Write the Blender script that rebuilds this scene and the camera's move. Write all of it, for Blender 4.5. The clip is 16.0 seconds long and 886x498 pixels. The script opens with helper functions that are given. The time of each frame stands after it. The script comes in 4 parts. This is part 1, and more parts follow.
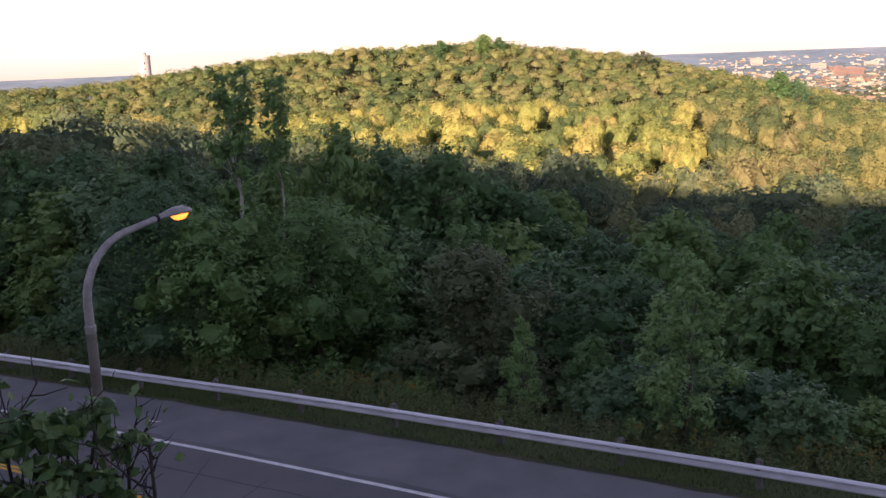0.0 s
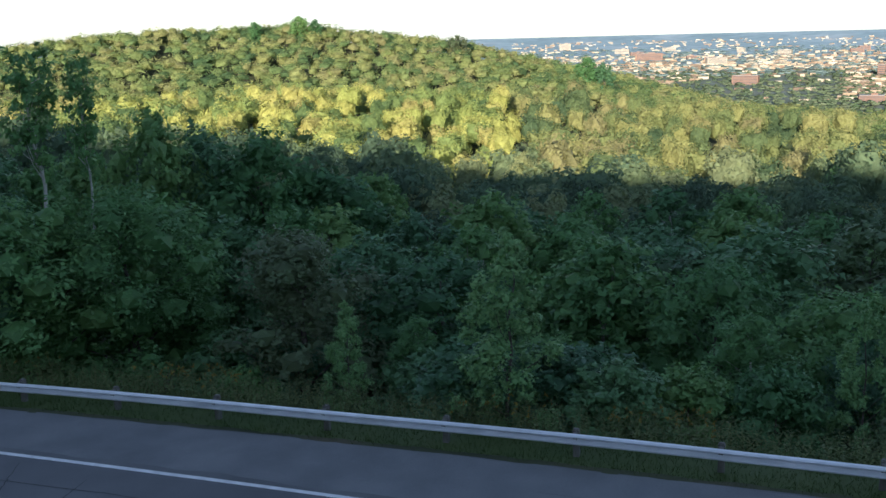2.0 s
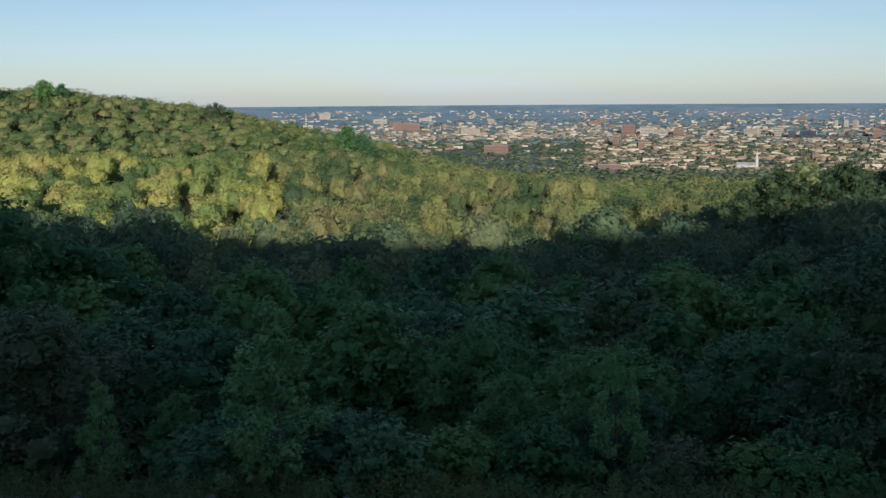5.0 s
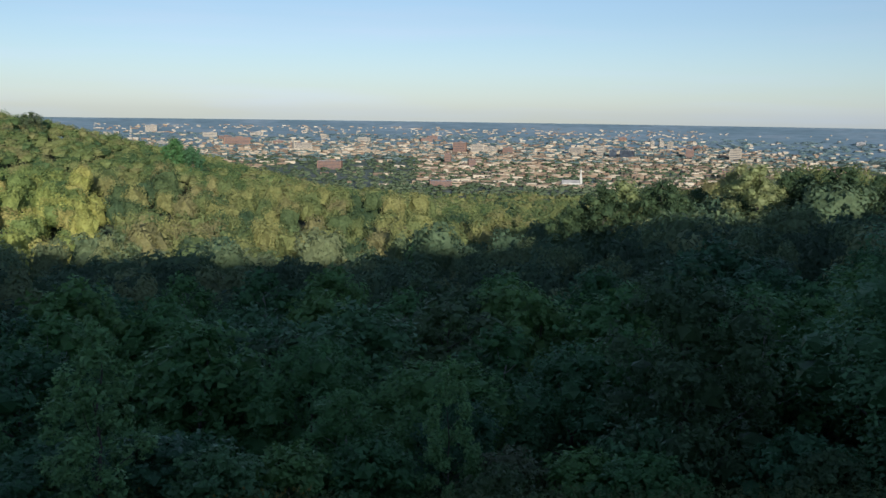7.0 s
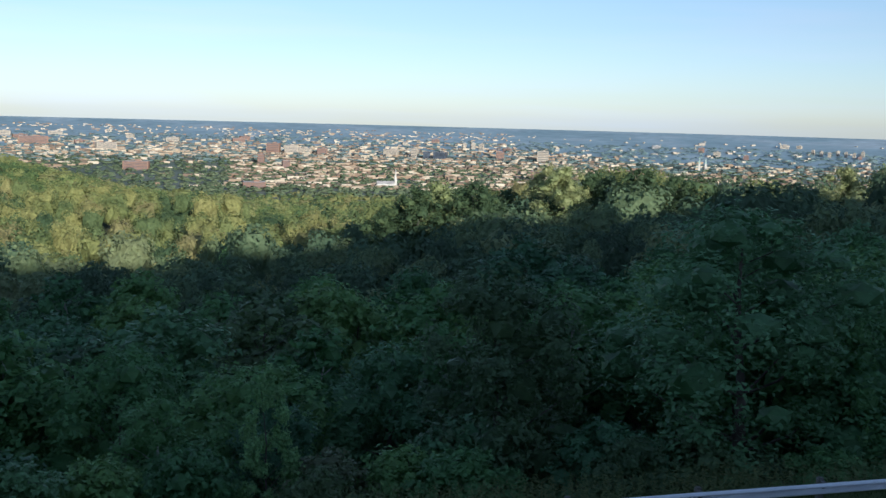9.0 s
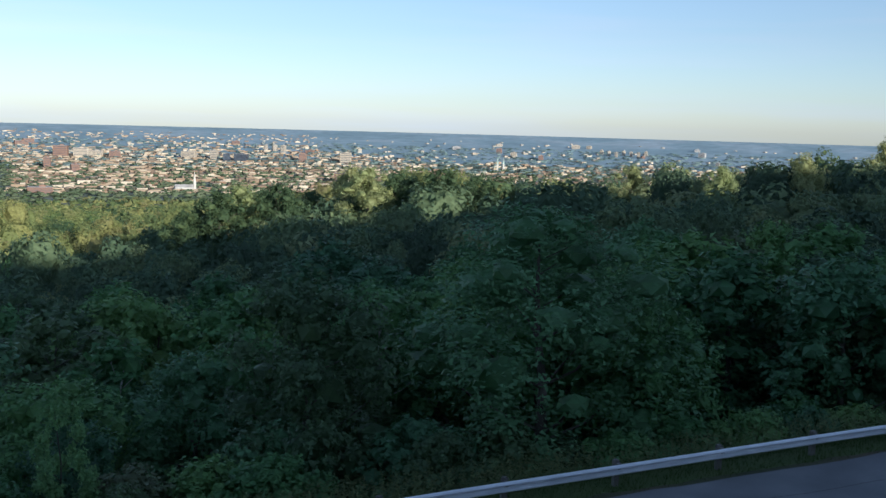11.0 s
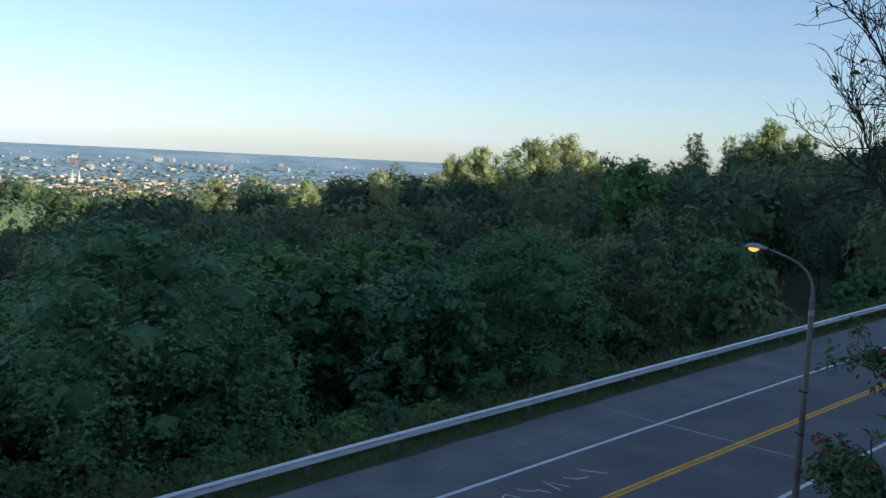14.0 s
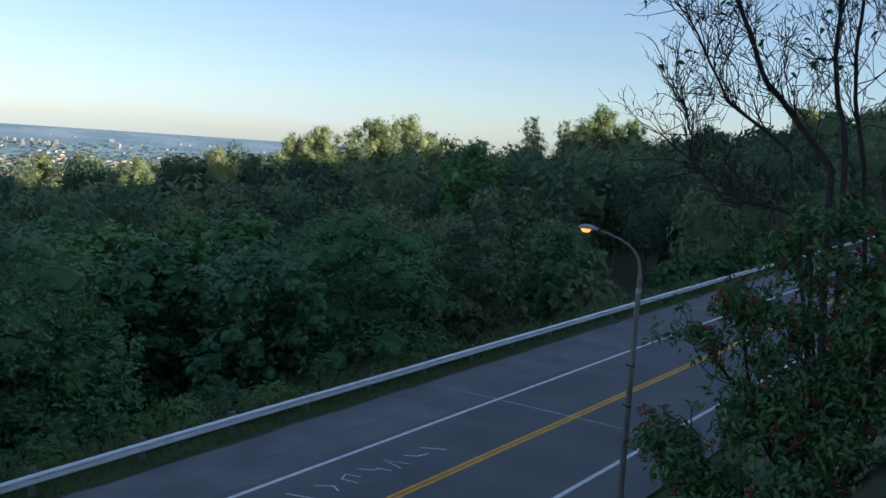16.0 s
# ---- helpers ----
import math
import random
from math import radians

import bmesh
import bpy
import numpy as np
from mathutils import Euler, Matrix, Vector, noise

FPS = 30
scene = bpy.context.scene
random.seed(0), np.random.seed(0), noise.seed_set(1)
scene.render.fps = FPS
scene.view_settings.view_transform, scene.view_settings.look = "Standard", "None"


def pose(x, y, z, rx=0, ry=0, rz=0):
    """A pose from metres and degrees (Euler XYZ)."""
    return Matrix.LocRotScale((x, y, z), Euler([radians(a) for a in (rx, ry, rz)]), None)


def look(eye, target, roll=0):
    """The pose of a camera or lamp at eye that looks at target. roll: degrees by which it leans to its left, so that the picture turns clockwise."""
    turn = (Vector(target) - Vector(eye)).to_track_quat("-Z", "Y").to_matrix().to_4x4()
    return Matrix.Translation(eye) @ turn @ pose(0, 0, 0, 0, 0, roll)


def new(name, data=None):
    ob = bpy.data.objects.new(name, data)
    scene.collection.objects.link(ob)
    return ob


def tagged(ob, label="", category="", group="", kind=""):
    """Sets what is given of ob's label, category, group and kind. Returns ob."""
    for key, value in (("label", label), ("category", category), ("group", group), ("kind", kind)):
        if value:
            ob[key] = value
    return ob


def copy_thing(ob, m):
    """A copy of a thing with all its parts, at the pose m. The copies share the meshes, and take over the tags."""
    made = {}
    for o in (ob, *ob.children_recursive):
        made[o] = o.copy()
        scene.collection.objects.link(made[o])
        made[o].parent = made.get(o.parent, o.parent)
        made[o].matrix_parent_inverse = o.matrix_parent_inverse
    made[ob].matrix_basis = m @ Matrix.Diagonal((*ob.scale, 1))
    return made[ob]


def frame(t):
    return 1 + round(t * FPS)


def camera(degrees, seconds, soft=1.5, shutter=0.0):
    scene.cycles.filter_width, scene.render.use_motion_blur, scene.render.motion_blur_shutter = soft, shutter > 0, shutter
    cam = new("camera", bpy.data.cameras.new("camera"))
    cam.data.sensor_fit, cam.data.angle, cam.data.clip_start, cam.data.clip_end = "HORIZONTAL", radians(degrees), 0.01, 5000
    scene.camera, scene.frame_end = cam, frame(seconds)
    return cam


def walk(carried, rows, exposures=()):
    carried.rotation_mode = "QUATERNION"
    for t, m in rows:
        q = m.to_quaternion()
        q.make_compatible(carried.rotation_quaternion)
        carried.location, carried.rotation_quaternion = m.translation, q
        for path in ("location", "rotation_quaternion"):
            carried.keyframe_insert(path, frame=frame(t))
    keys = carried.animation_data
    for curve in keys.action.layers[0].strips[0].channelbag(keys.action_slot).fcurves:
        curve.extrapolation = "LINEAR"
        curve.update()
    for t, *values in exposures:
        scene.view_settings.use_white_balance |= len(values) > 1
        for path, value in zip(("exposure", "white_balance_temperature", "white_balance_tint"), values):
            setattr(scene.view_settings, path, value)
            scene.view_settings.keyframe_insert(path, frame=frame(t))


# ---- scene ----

# ---------- camera: turned by hand on a lookout terrace above a road ----------
EYE = 11.3
cam = camera(49.0, 16.0)
# seconds, turn to the left, tilt up, lean
ROWS = [
    (0.0, 0.0, -11.404, -2.238), (0.5, -2.787, -11.628, -1.909), (1.0, -5.406, -12.449, -1.718),
    (1.5, -8.014, -12.959, -1.719), (2.0, -10.662, -12.695, -1.559), (2.5, -13.304, -11.926, -1.321),
    (3.0, -15.798, -11.105, -1.118), (3.5, -18.166, -10.326, -0.906), (4.0, -20.445, -9.695, -0.773),
    (6.5, -31.879, -8.241, 0.443), (7.0, -34.691, -8.031, 0.813), (7.5, -37.526, -7.871, 1.079),
    (8.0, -40.145, -7.766, 1.293), (8.5, -42.912, -7.749, 1.446), (11.0, -57.130, -7.353, 1.561),
    (11.5, -60.887, -7.093, 1.596), (12.0, -65.200, -6.765, 1.905), (12.5, -69.899, -6.382, 2.375),
    (13.0, -74.406, -5.938, 2.916), (13.5, -78.184, -5.734, 2.958), (14.0, -81.213, -5.617, 2.883),
    (14.5, -83.812, -5.538, 3.263), (15.0, -86.012, -5.549, 3.391), (15.5, -88.186, -5.468, 3.614),
    (16.0, -90.678, -6.228, 3.952),
]
EXPOSURES = [(0.0, 0.93, 6700, 42), (0.5, 0.28, 6000, 26), (1.0, 0.06, 5500, 16), (1.5, 0.85, 5450, 12), (2.0, 0.9, 5400, 11), (2.5, 0.5, 5350, 10), (3.0, 0.55, 5400, 10), (3.5, 0.35, 5350, 10),
             (4.0, -0.22, 5200, 10), (7.0, -0.1, 5100, 10), (8.0, -0.03, 5050, 10), (8.5, 0.25, 5000, 10), (11.0, 0.33, 5050, 10), (13.0, 0.58, 5100, 10), (16.0, 0.65, 5150, 10)]
walk(cam, [(t, pose(0, 0, EYE, 90 + tilt, 0, turn) @ pose(0, 0, 0, 0, 0, lean)) for t, turn, tilt, lean in ROWS], EXPOSURES)

# ---------- light: low evening sun behind the lookout, clear sky ----------
SUN_BEARING, SUN_HEIGHT = 203.0, 12.0
world = bpy.data.worlds.new("evening_sky")
scene.world = world
world.use_nodes = True
wn = world.node_tree.nodes
sky = wn.new("ShaderNodeTexSky")
sky.sky_type, sky.sun_disc = "NISHITA", False
sky.sun_elevation, sky.sun_rotation = radians(SUN_HEIGHT), radians(SUN_BEARING)
sky.air_density, sky.dust_density, sky.ozone_density = 0.9, 0.3, 1.3
tone = wn.new("ShaderNodeHueSaturation")
tone.inputs["Saturation"].default_value = 0.72
world.node_tree.links.new(sky.outputs[0], tone.inputs["Color"])
# thin cirrus, drawn out along the horizon
wl = world.node_tree.links
view = wn.new("ShaderNodeTexCoord")
stretch = wn.new("ShaderNodeMapping")
stretch.inputs["Scale"].default_value = (1.2, 1.2, 16.0)
streaks = wn.new("ShaderNodeTexNoise")
streaks.inputs["Scale"].default_value, streaks.inputs["Detail"].default_value = 2.2, 5.0
wl.new(view.outputs["Generated"], stretch.inputs[0]), wl.new(stretch.outputs[0], streaks.inputs["Vector"])
veil = wn.new("ShaderNodeMapRange")
veil.inputs["From Min"].default_value, veil.inputs["From Max"].default_value = 0.46, 0.78
veil.inputs["To Max"].default_value = 0.75
wl.new(streaks.outputs["Fac"], veil.inputs["Value"])
pale = wn.new("ShaderNodeHueSaturation")
pale.inputs["Saturation"].default_value = 0.30
wl.new(sky.outputs[0], pale.inputs["Color"])
cirrus = wn.new("ShaderNodeMix")
cirrus.data_type = "RGBA"
wl.new(veil.outputs[0], cirrus.inputs[0]), wl.new(tone.outputs[0], cirrus.inputs[6]), wl.new(pale.outputs[0], cirrus.inputs[7])
wl.new(cirrus.outputs[2], wn["Background"].inputs[0])
wn["Background"].inputs[1].default_value = 0.101
sun_data = bpy.data.lights.new("sun", "SUN")
sun_data.energy, sun_data.angle, sun_data.color = 4.8, radians(0.55), (1.0, 0.81, 0.56)
sun = new("sun", sun_data)
sb, sh = radians(SUN_BEARING), radians(SUN_HEIGHT)
sun_way = Vector((math.sin(sb) * math.cos(sh), math.cos(sb) * math.cos(sh), math.sin(sh)))
sun.matrix_world = look(sun_way * 60, (0, 0, 0))


# ---------- materials ----------
def material(name, ramp, scale=1.0, rough=0.8, metal=0.0, bump=0.0, bump_scale=20.0, by="noise", mix_random=0.0, specular=0.5, translucent=0.0, relief=0.02, grain_mix=0.35, piece_mix=0.12):
    """A two-scale procedural surface. ramp: colours from low to high of a noise; mix_random: how far each object or piece varies."""
    m = bpy.data.materials.new(name)
    m.use_nodes = True
    n, l = m.node_tree.nodes, m.node_tree.links
    b = n["Principled BSDF"]
    geo = n.new("ShaderNodeNewGeometry")
    big = n.new("ShaderNodeTexNoise")
    big.inputs["Scale"].default_value, big.inputs["Detail"].default_value = scale, 3.0
    l.new(geo.outputs["Position"], big.inputs["Vector"])
    fac = big.outputs["Fac"]
    if mix_random:
        if by == "object":
            src = n.new("ShaderNodeObjectInfo").outputs["Random"]
        elif by == "tone":
            tone = n.new("ShaderNodeAttribute")
            tone.attribute_name = "tone"
            src = tone.outputs["Fac"]
        else:
            src = geo.outputs["Random Per Island"]
        mx = n.new("ShaderNodeMix")
        mx.inputs[0].default_value = mix_random
        l.new(fac, mx.inputs[2]), l.new(src, mx.inputs[3])
        fac = mx.outputs[0]
        if by in ("object", "tone"):
            my = n.new("ShaderNodeMix")
            my.inputs[0].default_value = piece_mix
            l.new(fac, my.inputs[2]), l.new(geo.outputs["Random Per Island"], my.inputs[3])
            fac = my.outputs[0]
    cr = n.new("ShaderNodeValToRGB")
    els = cr.color_ramp.elements
    while len(els) < len(ramp):
        els.new(0.5)
    lo, hi = (0.3, 0.7) if not mix_random else (0.15, 0.85)
    for i, c in enumerate(ramp):
        els[i].position, els[i].color = lo + (hi - lo) * i / max(1, len(ramp) - 1), (*c, 1)
    l.new(fac, cr.inputs[0])
    fine = n.new("ShaderNodeTexNoise")
    fine.inputs["Scale"].default_value, fine.inputs["Detail"].default_value = bump_scale, 6.0
    l.new(geo.outputs["Position"], fine.inputs["Vector"])
    grain = n.new("ShaderNodeMix")
    grain.data_type, grain.blend_type = "RGBA", "OVERLAY"
    grain.inputs[0].default_value = grain_mix
    l.new(cr.outputs[0], grain.inputs[6]), l.new(fine.outputs["Fac"], grain.inputs[7])
    l.new(grain.outputs[2], b.inputs["Base Color"])
    b.inputs["Roughness"].default_value, b.inputs["Metallic"].default_value = rough, metal
    b.inputs["Specular IOR Level"].default_value = specular
    if bump:
        bp = n.new("ShaderNodeBump")
        bp.inputs["Strength"].default_value, bp.inputs["Distance"].default_value = bump, relief
        l.new(fine.outputs["Fac"], bp.inputs["Height"])
        l.new(bp.outputs[0], b.inputs["Normal"])
    if translucent:
        tr = n.new("ShaderNodeBsdfTranslucent")
        l.new(grain.outputs[2], tr.inputs[0])
        ms = n.new("ShaderNodeMixShader")
        ms.inputs[0].default_value = translucent
        l.new(b.outputs[0], ms.inputs[1]), l.new(tr.outputs[0], ms.inputs[2])
        l.new(ms.outputs[0], n["Material Output"].inputs[0])
    return m


M = {
    "ground": material("forest_floor", [(0.035, 0.045, 0.018), (0.06, 0.07, 0.03), (0.09, 0.075, 0.045)], 0.3, 0.95, bump=0.6, bump_scale=6),
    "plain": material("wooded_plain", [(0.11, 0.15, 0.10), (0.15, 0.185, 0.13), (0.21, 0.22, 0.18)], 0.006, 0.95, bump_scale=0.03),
    # distance haze is put into this pale blue-grey ground colour
    "haze_plain": material("distant_haze_ground", [(0.223, 0.325, 0.374), (0.270, 0.375, 0.431), (0.372, 0.457, 0.506)], 0.004, 1.0, bump_scale=0.02),
    "asphalt": material("worn_asphalt", [(0.140, 0.141, 0.148), (0.168, 0.169, 0.176), (0.193, 0.193, 0.198)], 0.35, 0.9, bump=0.5, bump_scale=60, specular=0.3),
    "shoulder": material("old_shoulder_asphalt", [(0.165, 0.169, 0.176), (0.200, 0.204, 0.212), (0.235, 0.237, 0.242)], 0.5, 0.92, bump=0.6, bump_scale=45, specular=0.3),
    "white_paint": material("white_road_paint", [(0.694, 0.694, 0.706), (0.918, 0.918, 0.918)], 3.0, 0.7, bump=0.2, bump_scale=80),
    "yellow_paint": material("yellow_road_paint", [(0.66, 0.348, 0.036), (0.9, 0.504, 0.048)], 3.0, 0.7, bump=0.2, bump_scale=80),
    "crack": material("tar_in_cracks", [(0.02, 0.02, 0.022), (0.035, 0.035, 0.035)], 2.0, 0.8),
    "steel": material("galvanised_steel", [(0.78, 0.80, 0.82), (0.94, 0.95, 0.97)], 1.5, 0.34, 0.45, bump=0.1, bump_scale=30),
    "post": material("weathered_post_wood", [(0.121, 0.113, 0.098), (0.211, 0.204, 0.181)], 3.0, 0.9, bump=0.5, bump_scale=40),
    "pole": material("weathered_lamp_pole", [(0.15, 0.135, 0.12), (0.25, 0.23, 0.21)], 1.2, 0.75, 0.2, bump=0.3, bump_scale=25),
    "lamp_head": material("grey_lamp_casting", [(0.30, 0.29, 0.29), (0.42, 0.41, 0.41)], 4.0, 0.5, 0.3),
    "bark": material("grey_bark", [(0.07, 0.06, 0.05), (0.15, 0.13, 0.11)], 2.0, 0.95, bump=0.8, bump_scale=14),
    "pale_bark": material("pale_bark", [(0.32, 0.30, 0.27), (0.50, 0.48, 0.44)], 2.0, 0.9, bump=0.6, bump_scale=14),
    "leaf": material("broadleaf_foliage", [(0.059, 0.147, 0.057), (0.097, 0.216, 0.073), (0.135, 0.272, 0.082), (0.189, 0.314, 0.091)], 0.5, 0.6, mix_random=0.7, specular=0.5, translucent=0.25, by="object", bump_scale=3),
    "leaf_blue": material("grey_green_foliage", [(0.066, 0.156, 0.071), (0.097, 0.211, 0.092), (0.139, 0.265, 0.104)], 0.5, 0.55, mix_random=0.7, specular=0.5, translucent=0.25, by="object", bump_scale=3),
    "leaf_warm": material("yellowing_foliage", [(0.066, 0.122, 0.055), (0.109, 0.176, 0.067), (0.139, 0.165, 0.085)], 0.5, 0.6, mix_random=0.7, specular=0.5, translucent=0.25, by="object", bump_scale=3),
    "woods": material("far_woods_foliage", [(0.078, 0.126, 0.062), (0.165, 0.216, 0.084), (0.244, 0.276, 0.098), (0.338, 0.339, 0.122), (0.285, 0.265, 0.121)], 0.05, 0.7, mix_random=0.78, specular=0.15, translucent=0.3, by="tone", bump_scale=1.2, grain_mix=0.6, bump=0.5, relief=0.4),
    # brighter, yellower copy of the woods colours, with warm sunlight painted in
    "sun_woods": material("sunlit_yellowing_foliage", [(0.122, 0.189, 0.073), (0.254, 0.323, 0.099), (0.375, 0.414, 0.114), (0.520, 0.508, 0.142), (0.439, 0.396, 0.141)], 0.05, 0.7, mix_random=0.78, specular=0.15, translucent=0.3, by="tone", bump_scale=1.2, grain_mix=0.6, bump=0.5, relief=0.4),
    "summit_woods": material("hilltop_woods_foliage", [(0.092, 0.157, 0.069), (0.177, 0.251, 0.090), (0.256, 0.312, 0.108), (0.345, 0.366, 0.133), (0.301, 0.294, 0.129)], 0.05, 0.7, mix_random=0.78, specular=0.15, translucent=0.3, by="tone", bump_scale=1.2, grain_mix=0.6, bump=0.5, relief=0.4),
    "leaf_light": material("light_green_foliage", [(0.141, 0.270, 0.100), (0.197, 0.349, 0.129), (0.253, 0.412, 0.148)], 0.5, 0.55, mix_random=0.5, specular=0.35, translucent=0.25, bump_scale=3),
    # leaf colour lightened so that skyline crowns look lit by the evening sun
    "leaf_sun": material("sunlit_skyline_foliage", [(0.212, 0.278, 0.127), (0.317, 0.372, 0.156), (0.403, 0.412, 0.184)], 0.3, 0.6, mix_random=0.6, specular=0.3, translucent=0.3, by="object", bump_scale=3),
    "leaf_berry": material("berry_bush_foliage", [(0.056, 0.120, 0.048), (0.091, 0.177, 0.059), (0.143, 0.227, 0.074)], 6.0, 0.5, mix_random=0.6, specular=0.4, translucent=0.25, bump_scale=40),
    "leaf_near": material("broad_green_leaves", [(0.060, 0.136, 0.054), (0.098, 0.192, 0.065), (0.143, 0.240, 0.081)], 6.0, 0.45, mix_random=0.6, specular=0.4, translucent=0.25, bump_scale=40),
    "dark_bark": material("dark_twig_bark", [(0.028, 0.023, 0.022), (0.060, 0.050, 0.046)], 8.0, 0.9, bump=0.6, bump_scale=60),
    # darker green copy of the woods colours; part of the shade is painted in
    "shade_woods": material("shaded_woods_foliage", [(0.078, 0.120, 0.072), (0.108, 0.169, 0.096), (0.171, 0.230, 0.113), (0.244, 0.280, 0.137)], 0.05, 0.7, mix_random=0.78, specular=0.2, translucent=0.3, by="tone", bump_scale=1.5, grain_mix=0.6, bump=0.5, relief=0.4),
    "grass": material("verge_grass", [(0.040, 0.075, 0.022), (0.070, 0.115, 0.032), (0.10, 0.13, 0.042)], 0.8, 0.7, mix_random=0.5, specular=0.2, translucent=0.2),
    "weed": material("tall_weeds", [(0.086, 0.128, 0.047), (0.138, 0.176, 0.061), (0.184, 0.188, 0.074)], 0.5, 0.7, mix_random=0.5, specular=0.2, translucent=0.2),
    "goldenrod": material("goldenrod_flower", [(0.18, 0.14, 0.02), (0.28, 0.20, 0.03)], 2.0, 0.8, mix_random=0.5),
    "berry": material("red_berries", [(0.139, 0.009, 0.009), (0.239, 0.021, 0.017)], 8.0, 0.35, mix_random=0.5),
    "brick": material("city_brick", [(0.22, 0.13, 0.09), (0.32, 0.20, 0.14)], 0.02, 0.9, mix_random=0.5, bump_scale=0.6),
    "cream": material("city_pale_wall", [(0.391, 0.332, 0.246), (0.51, 0.451, 0.357)], 0.02, 0.85, mix_random=0.5, bump_scale=0.6),
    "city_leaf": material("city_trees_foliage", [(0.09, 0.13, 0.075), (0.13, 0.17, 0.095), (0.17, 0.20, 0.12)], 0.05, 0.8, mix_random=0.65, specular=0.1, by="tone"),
    # blue-grey leaf colour painted in for the haze over far trees
    "hazy_leaf": material("hazy_trees_foliage", [(0.14, 0.205, 0.20), (0.18, 0.245, 0.235), (0.23, 0.29, 0.28)], 0.05, 0.9, mix_random=0.65, specular=0.0, by="tone"),
    "houses": material("city_houses", [(0.147, 0.117, 0.086), (0.265, 0.180, 0.117), (0.353, 0.270, 0.179), (0.451, 0.360, 0.250), (0.608, 0.522, 0.390)], 0.02, 0.9, mix_random=0.85, bump_scale=0.5),
    "window": material("city_window_glass", [(0.05, 0.06, 0.08), (0.10, 0.12, 0.15)], 0.1, 0.15, bump_scale=1.0),
    "flat_roof": material("grey_roofing", [(0.28, 0.27, 0.26), (0.45, 0.44, 0.42)], 0.05, 0.9, bump_scale=1.0),
    "copper": material("pale_green_copper", [(0.30, 0.42, 0.36), (0.42, 0.52, 0.46)], 0.2, 0.7, bump_scale=1.0),
    "pale_stone": material("pale_church_stone", [(0.496, 0.474, 0.424), (0.624, 0.6, 0.539)], 0.1, 0.85, bump_scale=1.0),
}
glow = bpy.data.materials.new("sodium_lamp_lens")
glow.use_nodes = True
gb = glow.node_tree.nodes["Principled BSDF"]
gb.inputs["Base Color"].default_value = (0.8, 0.5, 0.2, 1)
gb.inputs["Emission Color"].default_value, gb.inputs["Emission Strength"].default_value = (1.0, 0.30, 0.03, 1), 1.4
M["glow"] = glow


# ---------- mesh helpers ----------
def mesh_from(name, verts, faces, mats, smooth=False, index=None):
    me = bpy.data.meshes.new(name)
    me.from_pydata([tuple(v) for v in verts], [], [tuple(f) for f in faces])
    for m in mats:
        me.materials.append(m)
    if index is not None:
        me.polygons.foreach_set("material_index", np.asarray(index, dtype=np.int32))
    if smooth:
        me.polygons.foreach_set("use_smooth", np.ones(len(me.polygons), dtype=bool))
    me.update()
    return me


def mesh_arrays(name, verts, quads, mats, smooth=False):
    """A mesh of quads from arrays (n,3) and (m,4), quick for many faces."""
    me = bpy.data.meshes.new(name)
    verts, quads = np.asarray(verts, dtype=np.float32), np.asarray(quads, dtype=np.int32)
    k = quads.shape[1]
    me.vertices.add(len(verts)), me.loops.add(quads.size), me.polygons.add(len(quads))
    me.vertices.foreach_set("co", verts.ravel())
    me.loops.foreach_set("vertex_index", quads.ravel())
    me.polygons.foreach_set("loop_start", np.arange(0, quads.size, k, dtype=np.int32))
    me.polygons.foreach_set("use_smooth", np.full(len(quads), smooth, dtype=bool))
    for m in mats:
        me.materials.append(m)
    me.update(calc_edges=True)
    return me


def part(name, me, parent=None, label=""):
    ob = new(name, me)
    if parent is not None:
        ob.parent = parent
    if label:
        tagged(ob, label)
    return ob


def tube(points, radii, sides=6):
    """Verts and quads of a tapering tube along points."""
    pts = [Vector(p) for p in points]
    vs, fs = [], []
    ref = Vector((0.31, 0.17, 0.93))
    for i, p in enumerate(pts):
        d = (pts[min(i + 1, len(pts) - 1)] - pts[max(i - 1, 0)]).normalized()
        if abs(d.dot(ref)) > 0.95:
            ref = Vector((0.9, 0.3, 0.1))
        a = d.cross(ref).normalized()
        b = d.cross(a)
        for k in range(sides):
            w = 2 * math.pi * k / sides
            vs.append(p + (a * math.cos(w) + b * math.sin(w)) * radii[i])
    for i in range(len(pts) - 1):
        for k in range(sides):
            q = (k + 1) % sides
            fs.append((i * sides + k, i * sides + q, (i + 1) * sides + q, (i + 1) * sides + k))
    return vs, fs


def box(cx, cy, cz, sx, sy, sz, turn=0.0):
    """Verts and faces of a box standing on cz."""
    c, s = math.cos(turn), math.sin(turn)
    vs = []
    for dz in (0, sz):
        for dx, dy in ((-1, -1), (1, -1), (1, 1), (-1, 1)):
            x, y = dx * sx / 2, dy * sy / 2
            vs.append((cx + c * x - s * y, cy + s * x + c * y, cz + dz))
    return vs, [(0, 3, 2, 1), (4, 5, 6, 7), (0, 1, 5, 4), (1, 2, 6, 5), (2, 3, 7, 6), (3, 0, 4, 7)]


class Soup:
    """Gathers verts and faces of several shapes."""

    def __init__(self):
        self.v, self.f, self.m = [], [], []

    def add(self, vf, mat=0):
        n = len(self.v)
        self.v += [tuple(p) for p in vf[0]]
        self.f += [tuple(i + n for i in q) for q in vf[1]]
        self.m += [mat] * len(vf[1])
        return self

    def mesh(self, name, mats, smooth=False):
        return mesh_from(name, self.v, self.f, mats, smooth, self.m)


# ---------- the lie of the land ----------
def bearing_of(s):
    return np.radians(np.interp(s, [-90, -40, 20, 200], [113.0, 118.7, 126.1, 126.5]))


ROAD_S = np.arange(-260.0, 420.0, 1.0)
